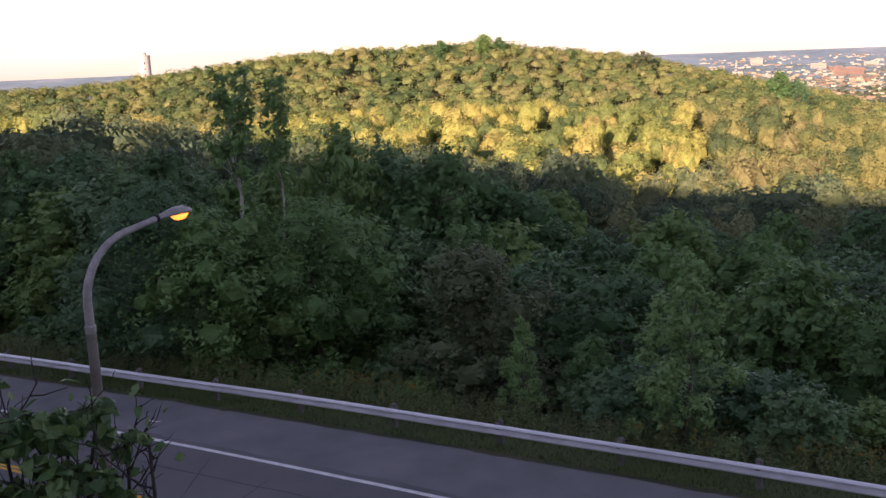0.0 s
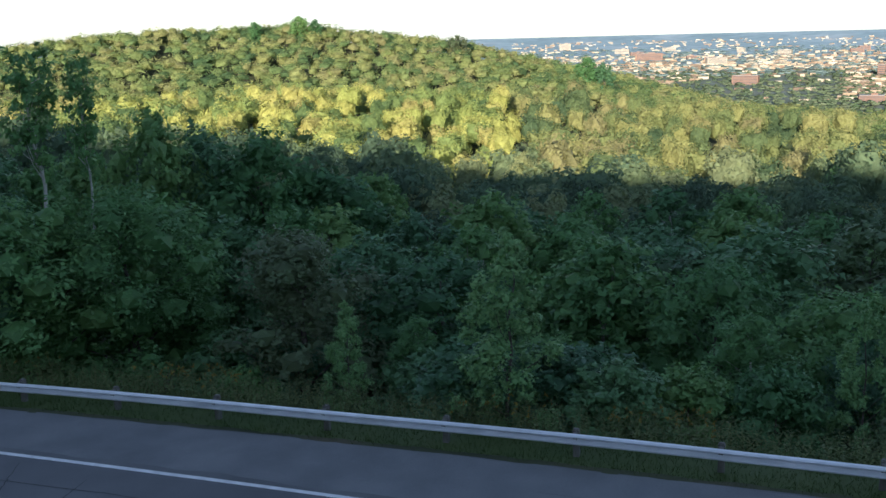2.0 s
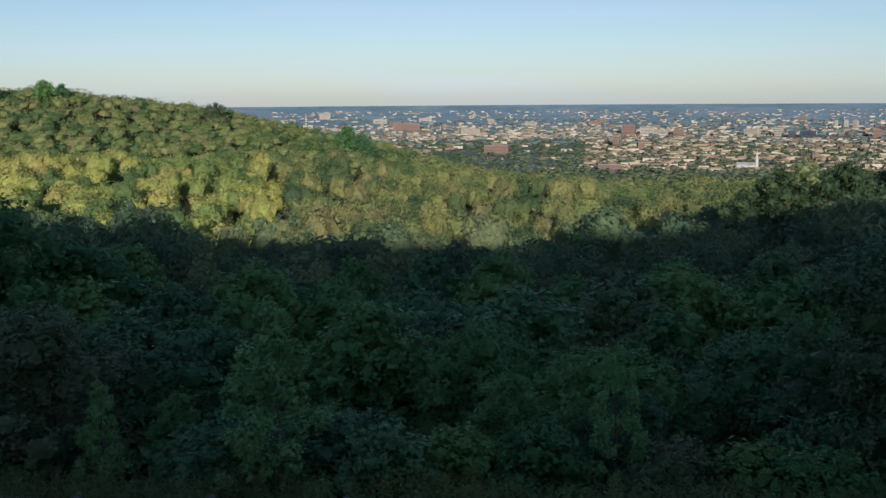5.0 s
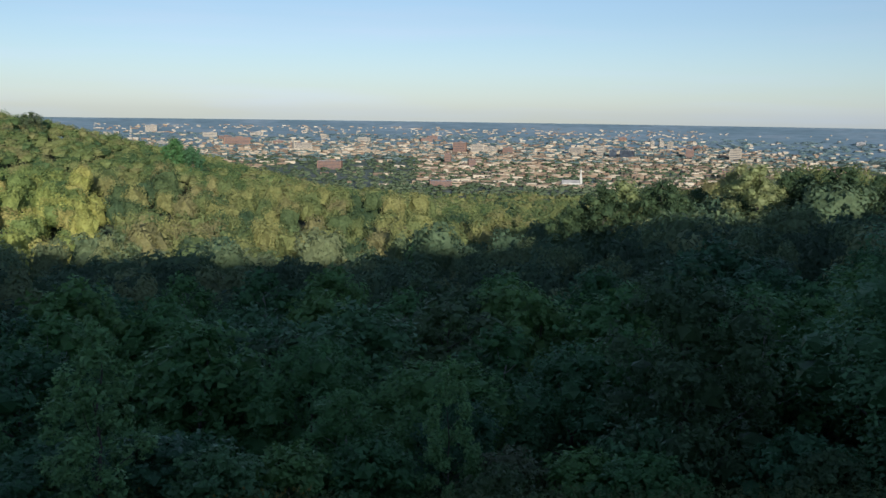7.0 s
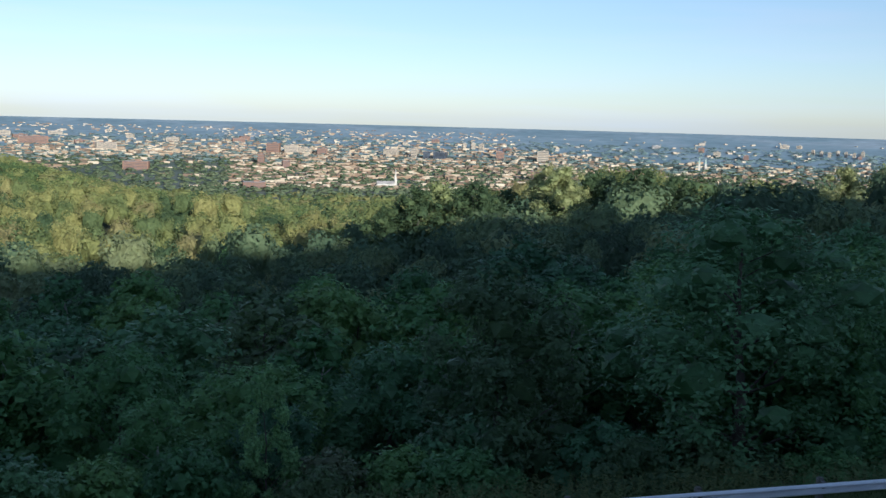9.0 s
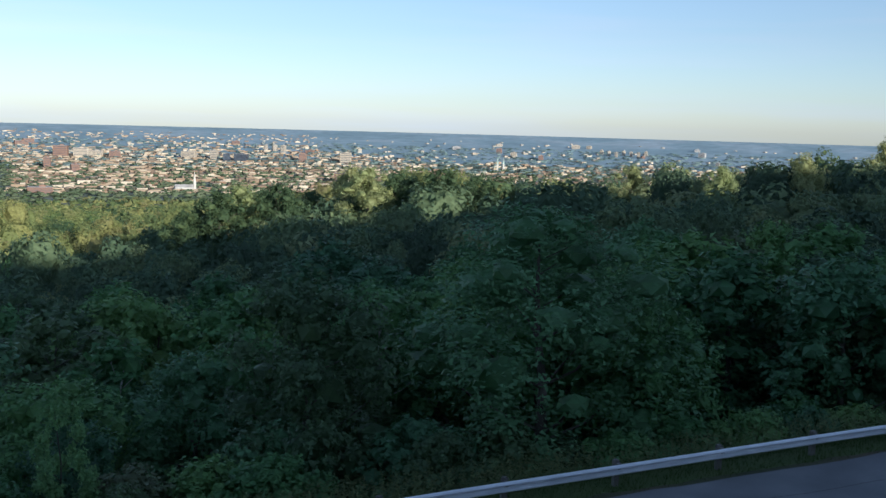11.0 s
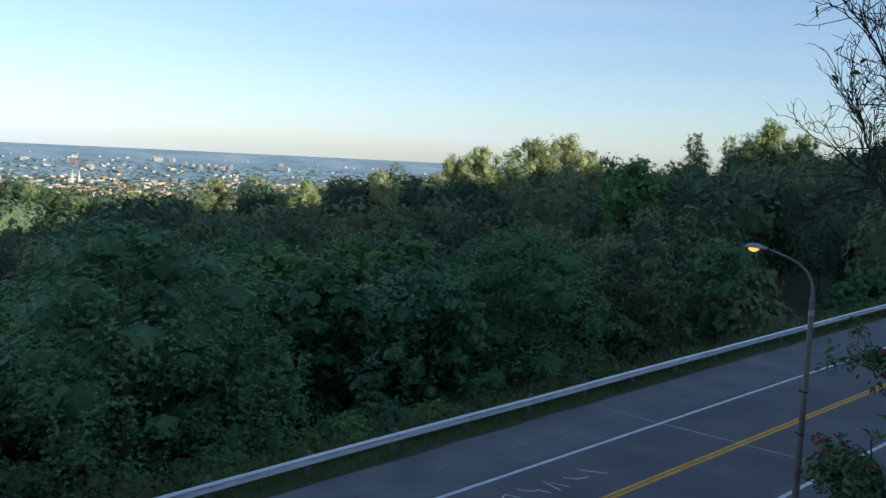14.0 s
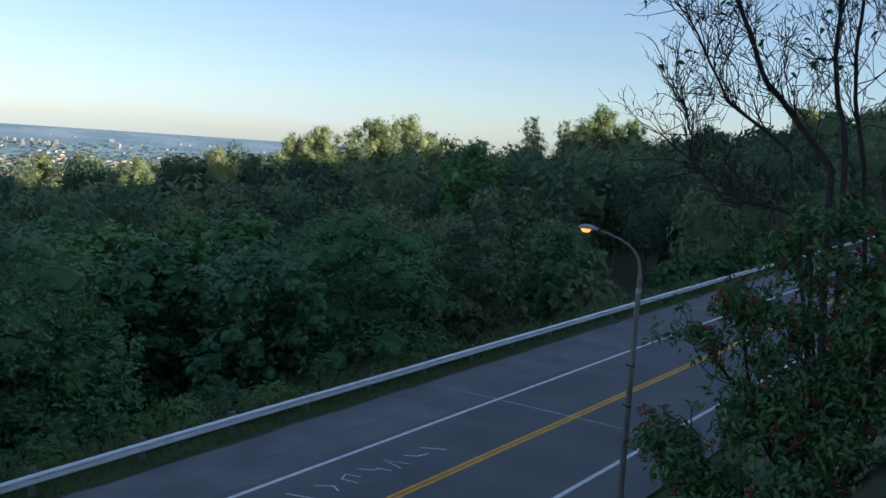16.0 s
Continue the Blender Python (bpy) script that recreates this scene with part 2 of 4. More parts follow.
_i0 = int(np.argmin(abs(ROAD_S)))
_h = bearing_of(ROAD_S)
_x, _y = np.cumsum(np.sin(_h)), np.cumsum(np.cos(_h))
LINE_X, LINE_Y = _x - _x[_i0] + 12.20, _y - _y[_i0] + 16.12


def road_point(s, v):
    """The place on the road s metres along its far edge line and v metres from that line towards the lookout."""
    h = bearing_of(s)
    x, y = np.interp(s, ROAD_S, LINE_X), np.interp(s, ROAD_S, LINE_Y)
    return x + v * np.cos(h), y - v * np.sin(h)


def road_z(s):
    return EYE - 11.27 + 0.0265 * np.clip(s, -200, 300)


def road_coords(x, y):
    x, y = np.asarray(x, float), np.asarray(y, float)
    shape = x.shape
    x, y = x.ravel(), y.ravel()
    d2 = (x[:, None] - LINE_X) ** 2 + (y[:, None] - LINE_Y) ** 2
    i = np.argmin(d2, axis=1)
    h = _h[i]
    s = ROAD_S[i] + (x - LINE_X[i]) * np.sin(h) + (y - LINE_Y[i]) * np.cos(h)
    v = (x - LINE_X[i]) * np.cos(h) - (y - LINE_Y[i]) * np.sin(h)
    return s.reshape(shape), v.reshape(shape)


# tree tops as seen from the lookout: degrees of elevation by bearing, at rising distances
NEAR_AZ = [-22, -8, 3, 13, 25, 38, 48, 58, 68, 80, 95, 112]
NEAR_TOPS = {45: [-8, -9, -11, -12.5, -13, -13, -12, -10, -8.5, -8, -8, -8],
             80: [-3.2, -5.8, -7.9, -9.2, -9.4, -9.4, -8.4, -6.2, -4.8, -4.6, -4.2, -1.8],
             130: [-3.2, -5.6, -7.5, -8.5, -9.0, -8.6, -6.6, -4.9, -4.0, -2.8, -1.2, 2.0]}
FAR_AZ = [-20, -8, 3, 12, 20, 28, 38, 46, 54, 68, 84, 104, 113]
FAR_TOPS = {210: [-2.8, -4.8, -6.4, -7.4, -7.9, -8.2, -7.4, -5.1, -3.7, -3.0, -1.0, 1.0, 3.2],
            350: [-3.2, -2.9, -2.7, -3.1, -3.8, -4.7, -6.0, -4.4, -3.6, -3.0, -1.3, 0.8, 2.8],
            430: [-3.5, -3.4, -3.3, -3.7, -4.2, -4.9, -5.9, -4.7, -4.1, -3.6, -2.2, 0.6, 1.0],
            560: [-0.9, 0.45, 0.75, -0.45, -2.4, -4.4, -5.5, -5.6, -5.4, -5, -4, 0.5, 0.6],
            900: [-1.8, -1.5, -1.5, -1.8, -2.8, -4.4, -5.3, -5.4, -5.4, -5.4, -5, -3, -3]}
TREE = 9.5


def canopy(x, y):
    """Height of the tree tops at a place."""
    az, d = np.degrees(np.arctan2(x, y)), np.hypot(x, y)
    rings = [45, 80, 130, 210, 350, 430, 560, 900, 1600]
    els = [np.interp(az, NEAR_AZ, NEAR_TOPS[r]) for r in (45, 80, 130)] + [np.interp(az, FAR_AZ, FAR_TOPS[r]) for r in (210, 350, 430, 560, 900)]
    els.append(np.full_like(np.asarray(az, float), -5.1))
    ld = np.log(np.clip(d, 45, 1600))
    out = np.zeros_like(np.asarray(d, float))
    for k in range(len(rings) - 1):
        a, b = math.log(rings[k]), math.log(rings[k + 1])
        t = np.clip((ld - a) / (b - a), 0, 1)
        inside = (ld >= a) & (ld <= b)
        out = np.where(inside, els[k] * (1 - t) + els[k + 1] * t, out)
    return EYE + np.clip(d, 45, 1600) * np.tan(np.radians(out))


PLAIN = 150.0


def far_place(az, true_d):
    """Where a far place stands: beyond 2 km the plain is drawn in towards the lookout, with its heights, so that it ends near 4.8 km."""
    true_d = np.asarray(true_d, float)
    d = np.where(true_d > 2000, 2000 + 3150 * (1 - 2000 / np.maximum(true_d, 2000)), true_d)
    k = d / true_d
    a = np.radians(az)
    return d * np.sin(a), d * np.cos(a), EYE - PLAIN * k, k


def smooth(t):
    t = np.clip(t, 0, 1)
    return t * t * (3 - 2 * t)


def ground(x, y):
    x, y = np.asarray(x, float), np.asarray(y, float)
    d = np.hypot(x, y)
    s, v = road_coords(x, y)
    zr = road_z(s)
    az = np.degrees(np.arctan2(x, y))
    # wooded side
    w = np.maximum(0, -v - 4.8)
    slope_side = zr - 0.12 - 0.42 * w
    rough = 0.25 * np.sin(x * 0.31 + 1.3 * np.sin(y * 0.17)) + 0.2 * np.sin(y * 0.43 + x * 0.11)
    wood = canopy(x, y) - TREE
    side = slope_side * (1 - smooth((d - 30) / 22)) + wood * smooth((d - 30) / 22) + rough * smooth(w / 6)
    side = np.where(w < 10, np.minimum(side, slope_side + 0.3 * smooth(w / 3) + 0.08 * w), side)
    # lookout side: the bank up to the terrace, and the mountain behind it
    t = np.clip((v - 9.7) / 9.6, 0, 1)
    bank = zr - 0.12 + (EYE - 1.7 - zr) * t ** 1.4
    away = radians(SUN_BEARING - 180)
    p = x * math.sin(away) + y * math.cos(away)
    q = x * math.cos(away) - y * math.sin(away)
    # unseen crest; its heights are set to shape the shadow over the woods
    crest = np.interp(q, [-160, -29, -16, -7, 6, 27, 45, 59, 79, 98, 116, 144, 180, 300], [9.5, 10.0, 8.5, 7.5, 6.8, 8.3, 10.0, 10.5, 12.0, 11.8, 11.5, 11.0, 10.0, 10.0]) + 1.0 * np.sin(q * 0.13) + 0.8 * np.sin(q * 0.31 + 1) + 160 * math.tan(radians(SUN_HEIGHT))
    hill = (crest + 1.7) * smooth((-p - 10) / 150)
    bank = bank + hill * smooth((v - 14) / 10)
    z = np.where(v > 9.7, bank, np.where(v < -4.8, side, zr - 0.12))
    z = np.where((v > -9.5) & (v < 11.5), z - 0.5 * smooth((v + 9.5) / 2.5) * smooth((11.5 - v) / 1.5), z)
    # the plain
    t_plain = smooth((d - 1100) / 700)
    true_d = np.where(d > 2000, 2000 / np.maximum(1e-3, 1 - (d - 2000) / 3150), np.maximum(d, 1))
    zp = EYE - PLAIN * d / true_d
    z = np.where(d > 1100, z * (1 - t_plain) + zp * t_plain, z)
    return z


# ground sheet
azs = np.concatenate([np.arange(-180, -40, 5.0), np.arange(-40, 125, 0.8), np.arange(125, 180, 5.0)])
rad = np.concatenate([[0.002], np.geomspace(1.5, 60, 66), np.geomspace(63, 4725, 84)])
A, D = np.meshgrid(np.radians(azs), rad)
GX, GY = D * np.sin(A), D * np.cos(A)
GX[0], GY[0] = GX[0] + 0.4, GY[0] + 0.3
GZ = np.vstack([ground(GX[i], GY[i]) for i in range(len(rad))])
nr, na = GX.shape
idx = np.arange(nr * na).reshape(nr, na)
quads = np.stack([idx[:-1], np.roll(idx, -1, 1)[:-1], np.roll(idx, -1, 1)[1:], idx[1:]], -1).reshape(-1, 4)[:, ::-1]
gm = mesh_arrays("ground", np.stack([GX, GY, GZ], -1).reshape(-1, 3), quads, [M["ground"], M["plain"], M["haze_plain"]], True)
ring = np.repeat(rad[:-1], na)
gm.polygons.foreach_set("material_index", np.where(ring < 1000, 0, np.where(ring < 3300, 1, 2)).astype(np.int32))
tagged(new("ground", gm), "wooded hillside falling to a wide plain, far part coloured blue-grey for haze", "ground", kind="structure")


# ---------- the road ----------
def strip(name, s0, s1, v0, v1, lift, mat, step=1.0, cols=1, jitter=0.0, outer=False):
    ss = np.arange(s0, s1 + 1e-6, step)
    vv = np.linspace(v0, v1, cols + 1)
    vs = []
    for s in ss:
        for v in vv:
            j = jitter * (noise.noise((s * 0.7, v, 3.1)) + 0.6 * noise.noise((s * 2.3, v, 8.0))) if v in (v0, v1) else 0
            if outer and v == v0:
                j += float(np.interp(s, [-30, 15, 40, 70], [0.0, -0.5, -0.7, -0.95]))
            x, y = road_point(s, v + j)
            vs.append((float(x), float(y), float(road_z(s)) + lift))
    k = cols + 1
    fs = [(i * k + c, i * k + c + 1, (i + 1) * k + c + 1, (i + 1) * k + c) for i in range(len(ss) - 1) for c in range(cols)]
    return mesh_from(name, vs, [f[::-1] for f in fs], [mat])


def soil_strip():
    vs = []
    ss = np.arange(-110, 190, 0.5)
    for s in ss:
        e = -2.9 + float(np.interp(s, [-30, 15, 40, 70], [0.0, -0.5, -0.7, -0.95]))
        for v in (e - 0.30 - 0.16 * noise.noise((s * 0.8, 2.0, 5.0)) - 0.10 * noise.noise((s * 2.6, 7.0, 1.0)), e + 0.05):
            x, y = road_point(s, v)
            vs.append((float(x), float(y), float(road_z(s)) - 0.004 + 0.012 * noise.noise((s * 3, v, 0.0))))
    return mesh_from("soil_edge", vs, [(2 * i, 2 * i + 1, 2 * i + 3, 2 * i + 2)[::-1] for i in range(len(ss) - 1)], [M["ground"]])


road = tagged(new("road", strip("road", -200, 300, -2.95, 9.2, 0.0, M["asphalt"], 1.0, 6, 0.16, True)), "grey worn asphalt road with painted lines", "road", kind="structure")
part("shoulder", strip("shoulder", -200, 300, -2.88, -0.35, 0.004, M["shoulder"], 0.5, 1, 0.12, True), road, "paler old asphalt shoulder")
part("soil_edge", soil_strip(), road, "strip of bare dark soil along the asphalt")
part("edge_line", strip("edge_line", -200, 300, -0.085, 0.085, 0.008, M["white_paint"], 1.0, 1, 0.012), road, "white painted edge line")
part("edge_line", strip("edge_line_near", -200, 300, 7.03, 7.20, 0.008, M["white_paint"], 1.0, 1, 0.012), road, "white painted edge line")
part("centre_line", strip("centre_line", -200, 300, 3.29, 3.43, 0.008, M["yellow_paint"], 1.0, 1, 0.012), road, "yellow painted centre line")
part("centre_line", strip("centre_line_near", -200, 300, 3.49, 3.63, 0.008, M["yellow_paint"], 1.0, 1, 0.012), road, "yellow painted centre line")


def scratch(points, width, mat, name, label):
    """A thin line on the road through places (s, v)."""
    vs = []
    for i, (s, v) in enumerate(points):
        a, b = points[max(0, i - 1)], points[min(len(points) - 1, i + 1)]
        ds, dv = b[0] - a[0], b[1] - a[1]
        n = math.hypot(ds, dv) or 1.0
        w = width * (0.35 + 0.65 * math.sin(math.pi * (i + 0.5) / len(points)))
        for k in (-0.5, 0.5):
            x, y = road_point(s - dv / n * w * k, v + ds / n * w * k)
            vs.append((float(x), float(y), float(road_z(s)) + 0.009))
    return part(name, mesh_from(name, vs, [(2 * i, 2 * i + 1, 2 * i + 3, 2 * i + 2) for i in range(len(points) - 1)], [mat]), road, label)


def wander(s0, v0, s1, v1, n, amp, seed):
    r = random.Random(seed)
    return [(s0 + (s1 - s0) * i / n + r.uniform(-amp, amp) * 0.4, v0 + (v1 - v0) * i / n + r.uniform(-amp, amp)) for i in range(n + 1)]


for i, (s0, v0, s1, v1) in enumerate([(-34, 1.5, -4, 1.45), (-22.9, 0.4, -21.4, 3.3), (-20.1, 0.9, -19.8, 3.2), (-8, -1.6, 12, -1.3), (12, -1.7, 40, -1.5), (-2, 0.5, -1.2, 3.1), (29, 0.3, 28.6, 3.0), (41, 3.9, 42, 6.8)]):
    scratch(wander(s0, v0, s1, v1, 24, 0.05, i), 0.022, M["crack"], "crack", "dark crack in the asphalt")
scratch(wander(33.2, -2.4, 33.5, 6.6, 14, 0.015, 31), 0.045, M["white_paint"], "paint_mark", "thin worn white line across the road")
# worn hand-painted marks in the far lane
GLYPHS = [[(0, 0), (0.34, 0.95)], [(0, 0.1), (0.42, 0.55), (0.2, 0.95)], [(0.1, 0.9), (0, 0.3), (0.4, 0.1), (0.55, 0.6)], [(0, 0), (0.3, 0.5), (0.5, 0.45), (0.62, 0.95)],
          [(0, 0.95), (0.2, 0.05), (0.5, 0.9)], [(0, 0.2), (0.3, 0.6), (0.75, 0.7)], [(0, 0.05), (0.5, 0.85)]]
for i, glyph in enumerate(GLYPHS):
    scratch([(20.1 + i * 1.02 + a, 0.95 + 0.05 * i + b) for a, b in glyph], 0.075, M["white_paint"], "paint_mark", "worn hand-painted white stroke")
scratch([(-27.4, -1.25), (-27.1, -1.22), (-26.8, -1.28)], 0.07, M["white_paint"], "paint_mark", "worn white paint mark")


# grassy verges, from the asphalt down to the woods and up to the bank
def verge_mesh(name, s0, s1, profile, mat):
    ss = np.arange(s0, s1 + 1e-6, 0.75)
    vs = []
    for s in ss:
        for v, dz in profile:
            jit = 0.05 * noise.noise((s * 0.9, v * 1.7, 1.0)) + 0.04 * noise.noise((s * 3.1, v * 3.0, 5.0))
            x, y = road_point(s, v)
            vs.append((float(x), float(y), float(road_z(s)) + dz + jit))
    k = len(profile)
    fs = [(i * k + c, (i + 1) * k + c, (i + 1) * k + c + 1, i * k + c + 1) for i in range(len(ss) - 1) for c in range(k - 1)]
    return mesh_from(name, vs, fs, [mat], True)


far_side = [(-2.6, -0.10), (-3.0, -0.12), (-3.4, -0.10), (-3.9, -0.08), (-4.5, -0.10), (-5.2, -0.22), (-6.0, -0.50), (-7.0, -0.90), (-8.2, -1.42), (-9.6, -2.05)]
near_side = [(12.2, 0.35), (11.2, 0.05), (10.2, -0.08), (9.5, -0.10), (8.9, -0.09)]
tagged(new("verge", verge_mesh("verge", -110, 190, far_side, M["grass"])), "grassy verge falling away behind the guard rail", "verge", kind="structure")
tagged(new("verge", verge_mesh("verge_near", -110, 190, near_side, M["grass"])), "grassy foot of the bank below the lookout", "verge", kind="structure")


# ---------- guard rail ----------
def rail_v(s):
    return float(np.interp(s, [-30, 15, 40, 70], [-3.65, -4.2, -4.4, -4.65]))


POST_STEP = 3.81


def build_guard_rail():
    rail = tagged(new("guard_rail"), "galvanised steel guard rail on short wooden posts along the verge", "guard rail")
    # profile of the beam: out from the posts, and up
    prof = [(-0.01, -0.165), (0.07, -0.150), (0.115, -0.115), (0.115, -0.085), (0.02, -0.030), (-0.03, -0.012), (-0.03, 0.012), (0.02, 0.030), (0.115, 0.085), (0.115, 0.115), (0.07, 0.150), (-0.01, 0.165)]
    prof = [(o, up * 0.92) for o, up in prof]
    first, last = -15, 32
    post_vf = Soup()
    post_vf.add(box(0, 0, -0.6, 0.17, 0.15, 1.42))
    # chamfered head
    post_vf.add(box(0, 0, 0.82, 0.13, 0.11, 0.03))
    post_me = post_vf.mesh("post", [M["post"]])
    block_me = Soup().add(box(0, 0, 0.44, 0.12, 0.14, 0.34)).mesh("spacer_block", [M["post"]])
    for k in range(first, last + 1):
        s = k * POST_STEP
        x, y = road_point(s, rail_v(s) - 0.24)
        h = float(bearing_of(s))
        tilt = 1.5 * math.sin(k * 2.7)
        m = pose(float(x), float(y), float(road_z(s)) - 0.12, tilt, 1.2 * math.cos(k * 1.9), 90 - math.degrees(h))
        part("post", post_me, rail).matrix_basis = m
        x, y = road_point(s, rail_v(s) - 0.09)
        part("spacer_block", block_me, rail).matrix_basis = pose(float(x), float(y), float(road_z(s)) - 0.12, 0, 0, 90 - math.degrees(h))
    for k in range(first, last, 2):
        vs, fs = [], []
        n = len(prof)
        ss = np.linspace(k * POST_STEP, (k + 2) * POST_STEP + 0.30, 9)
        sag = 0.012 * math.sin(k * 1.7)
        lap = 0.004 if (k // 2) % 2 else 0.0
        for i, s in enumerate(ss):
            for back in (0.0, -0.004):
                for o, up in prof:
                    x, y = road_point(s, rail_v(s) + o + back + lap)
                    vs.append((float(x), float(y), float(road_z(s)) + 0.50 + up + sag * math.sin(math.pi * i / 8)))
        w = 2 * n
        for i in range(len(ss) - 1):
            for j in range(n - 1):
                a = i * w + j
                fs.append((a, a + 1, a + 1 + w, a + w))
                fs.append((a + n, a + n + w, a + n + 1 + w, a + n + 1))
        part("beam", mesh_from("beam", vs, fs, [M["steel"]]), rail)
    bolt = Soup().add(tube([(0, 0, 0), (0, 0, 0.02)], [0.022, 0.016], 6)).mesh("bolt", [M["steel"]])
    for k in range(first, last + 1):
        s = k * POST_STEP
        x, y = road_point(s, rail_v(s) + 0.004)
        h = float(bearing_of(s))
        part("bolt", bolt, rail).matrix_basis = pose(float(x), float(y), float(road_z(s)) + 0.50, 90, 0, 270 - math.degrees(h))
    return rail


build_guard_rail()


# ---------- street lamps ----------
def build_street_lamp(slim):
    lamp = tagged(new("street_lamp"), "weathered street lamp with curved arm, its sodium light on", "street lamp", "street lamps along the road")
    # pole, with the arm reaching along +x
    part("pole", Soup().add(tube([(0, 0, -0.5), (0, 0, 0.3), (0, 0, 3.0), (0, 0, 6.8)], [0.125, 0.12, 0.105, 0.088], 12)).mesh("pole", [M["pole"]], True), lamp)
    part("base_flange", Soup().add(tube([(0, 0, -0.1), (0, 0, 0.10), (0, 0, 0.16), (0, 0, 0.35)], [0.22, 0.22, 0.15, 0.125], 12)).mesh("base_flange", [M["pole"]]), lamp)
    part("collar", Soup().add(tube([(0, 0, 6.74), (0, 0, 6.76), (0, 0, 6.88), (0, 0, 6.90)], [0.09, 0.10, 0.10, 0.085], 12)).mesh("collar", [M["lamp_head"]]), lamp)
    if slim:
        pts = [(0, 0, 6.8), (0, 0, 7.15), (0.02, 0, 7.5), (0.10, 0, 7.78), (0.26, 0, 8.0), (0.52, 0, 8.2), (0.9, 0, 8.36), (1.35, 0, 8.48), (1.75, 0, 8.56)]
        rad = [0.088, 0.082, 0.05, 0.044, 0.042, 0.040, 0.038, 0.036, 0.036]
        part("pole_cap", Soup().add(tube([(0, 0, 7.08), (0, 0, 7.12), (0, 0, 7.22), (0, 0, 7.27)], [0.085, 0.10, 0.10, 0.05], 12)).mesh("pole_cap", [M["pole"]]), lamp)
    else:
        pts = [(0, 0, 6.82), (0, 0, 7.2)]
        for a in np.linspace(0, 82, 9):
            r = radians(a)
            pts.append((1.15 * (1 - math.cos(r)), 0, 7.3 + 1.15 * math.sin(r)))
        pts += [(1.35, 0, 8.50), (1.75, 0, 8.56)]
        rad = list(np.linspace(0.085, 0.06, len(pts)))
    part("arm", Soup().add(tube(pts, rad, 10)).mesh("arm", [M["pole" if slim else "lamp_head"]], True), lamp)
    head = Soup()
    secs = [(1.70, 0.05, 0.05, 8.55), (1.78, 0.075, 0.065, 8.56), (1.95, 0.11, 0.085, 8.58), (2.15, 0.165, 0.11, 8.60), (2.35, 0.17, 0.11, 8.60), (2.48, 0.13, 0.075, 8.58), (2.55, 0.05, 0.03, 8.55)]
    vs, fs = [], []
    for x, w, hh, z in secs:
        for k in range(14):
            a = 2 * math.pi * k / 14
            zz = math.sin(a) * hh
            vs.append((x, math.cos(a) * w, z + (zz if zz > 0 else zz * 0.45)))
    for i in range(len(secs) - 1):
        for k in range(14):
            q = (k + 1) % 14
            fs.append((i * 14 + k, i * 14 + q, (i + 1) * 14 + q, (i + 1) * 14 + k))
    fs += [tuple(range(13, -1, -1)), tuple(range((len(secs) - 1) * 14, len(secs) * 14))]
    hd = part("lamp_head", head.add((vs, fs)).mesh("lamp_head", [M["lamp_head"]], True), lamp, "grey cobra-shaped lamp housing")
    part("clamp_ring", Soup().add(tube([(1.66, 0, 8.55), (1.68, 0, 8.553), (1.73, 0, 8.556), (1.75, 0, 8.56)], [0.05, 0.075, 0.075, 0.05], 10)).mesh("clamp_ring", [M["crack"]]), hd)
    vs, fs = [], []
    for j in range(6):
        b = j / 5 * math.pi / 2
        for k in range(14):
            a = 2 * math.pi * k / 14
            vs.append((2.26 + 0.20 * math.cos(b) * math.cos(a), 0.135 * math.cos(b) * math.sin(a), 8.565 - 0.135 * math.sin(b)))
    for j in range(5):
        for k in range(14):
            q = (k + 1) % 14
            fs.append((j * 14 + k, (j + 1) * 14 + k, (j + 1) * 14 + q, j * 14 + q))
    part("lens", Soup().add((vs, fs)).mesh("lens", [M["glow"]], True), hd, "glowing orange lens")
    for z in (3.1, 4.4):
        part("band", Soup().add(tube([(0, 0, z), (0, 0, z + 0.05)], [0.115, 0.112], 12)).mesh("band", [M["crack"]]), lamp)
        part("bracket", Soup().add(box(0.14, 0, z, 0.14, 0.03, 0.05)).mesh("bracket", [M["crack"]]), lamp)
    return lamp


street_lamp = build_street_lamp(False)


def stand_lamp(ob, s, v, turn=0.0):
    x, y = road_point(s, v)
    ob.matrix_basis = pose(float(x), float(y), float(road_z(s)) - 0.10, 0, 0, 90 - math.degrees(float(bearing_of(s))) + 90 + turn)
    return ob


second_lamp = build_street_lamp(True)
stand_lamp(street_lamp, -16.75, 9.0)
street_lamp.scale = (1.08, 1.0, 1.03)
stand_lamp(second_lamp, 26.9, 8.6)
second_lamp.scale = (0.86, 1.0, 0.97)


# ---------- trees ----------
rng = np.random.default_rng(7)


def unit(v):
    return v / np.maximum(1e-9, np.linalg.norm(v, axis=-1, keepdims=True))


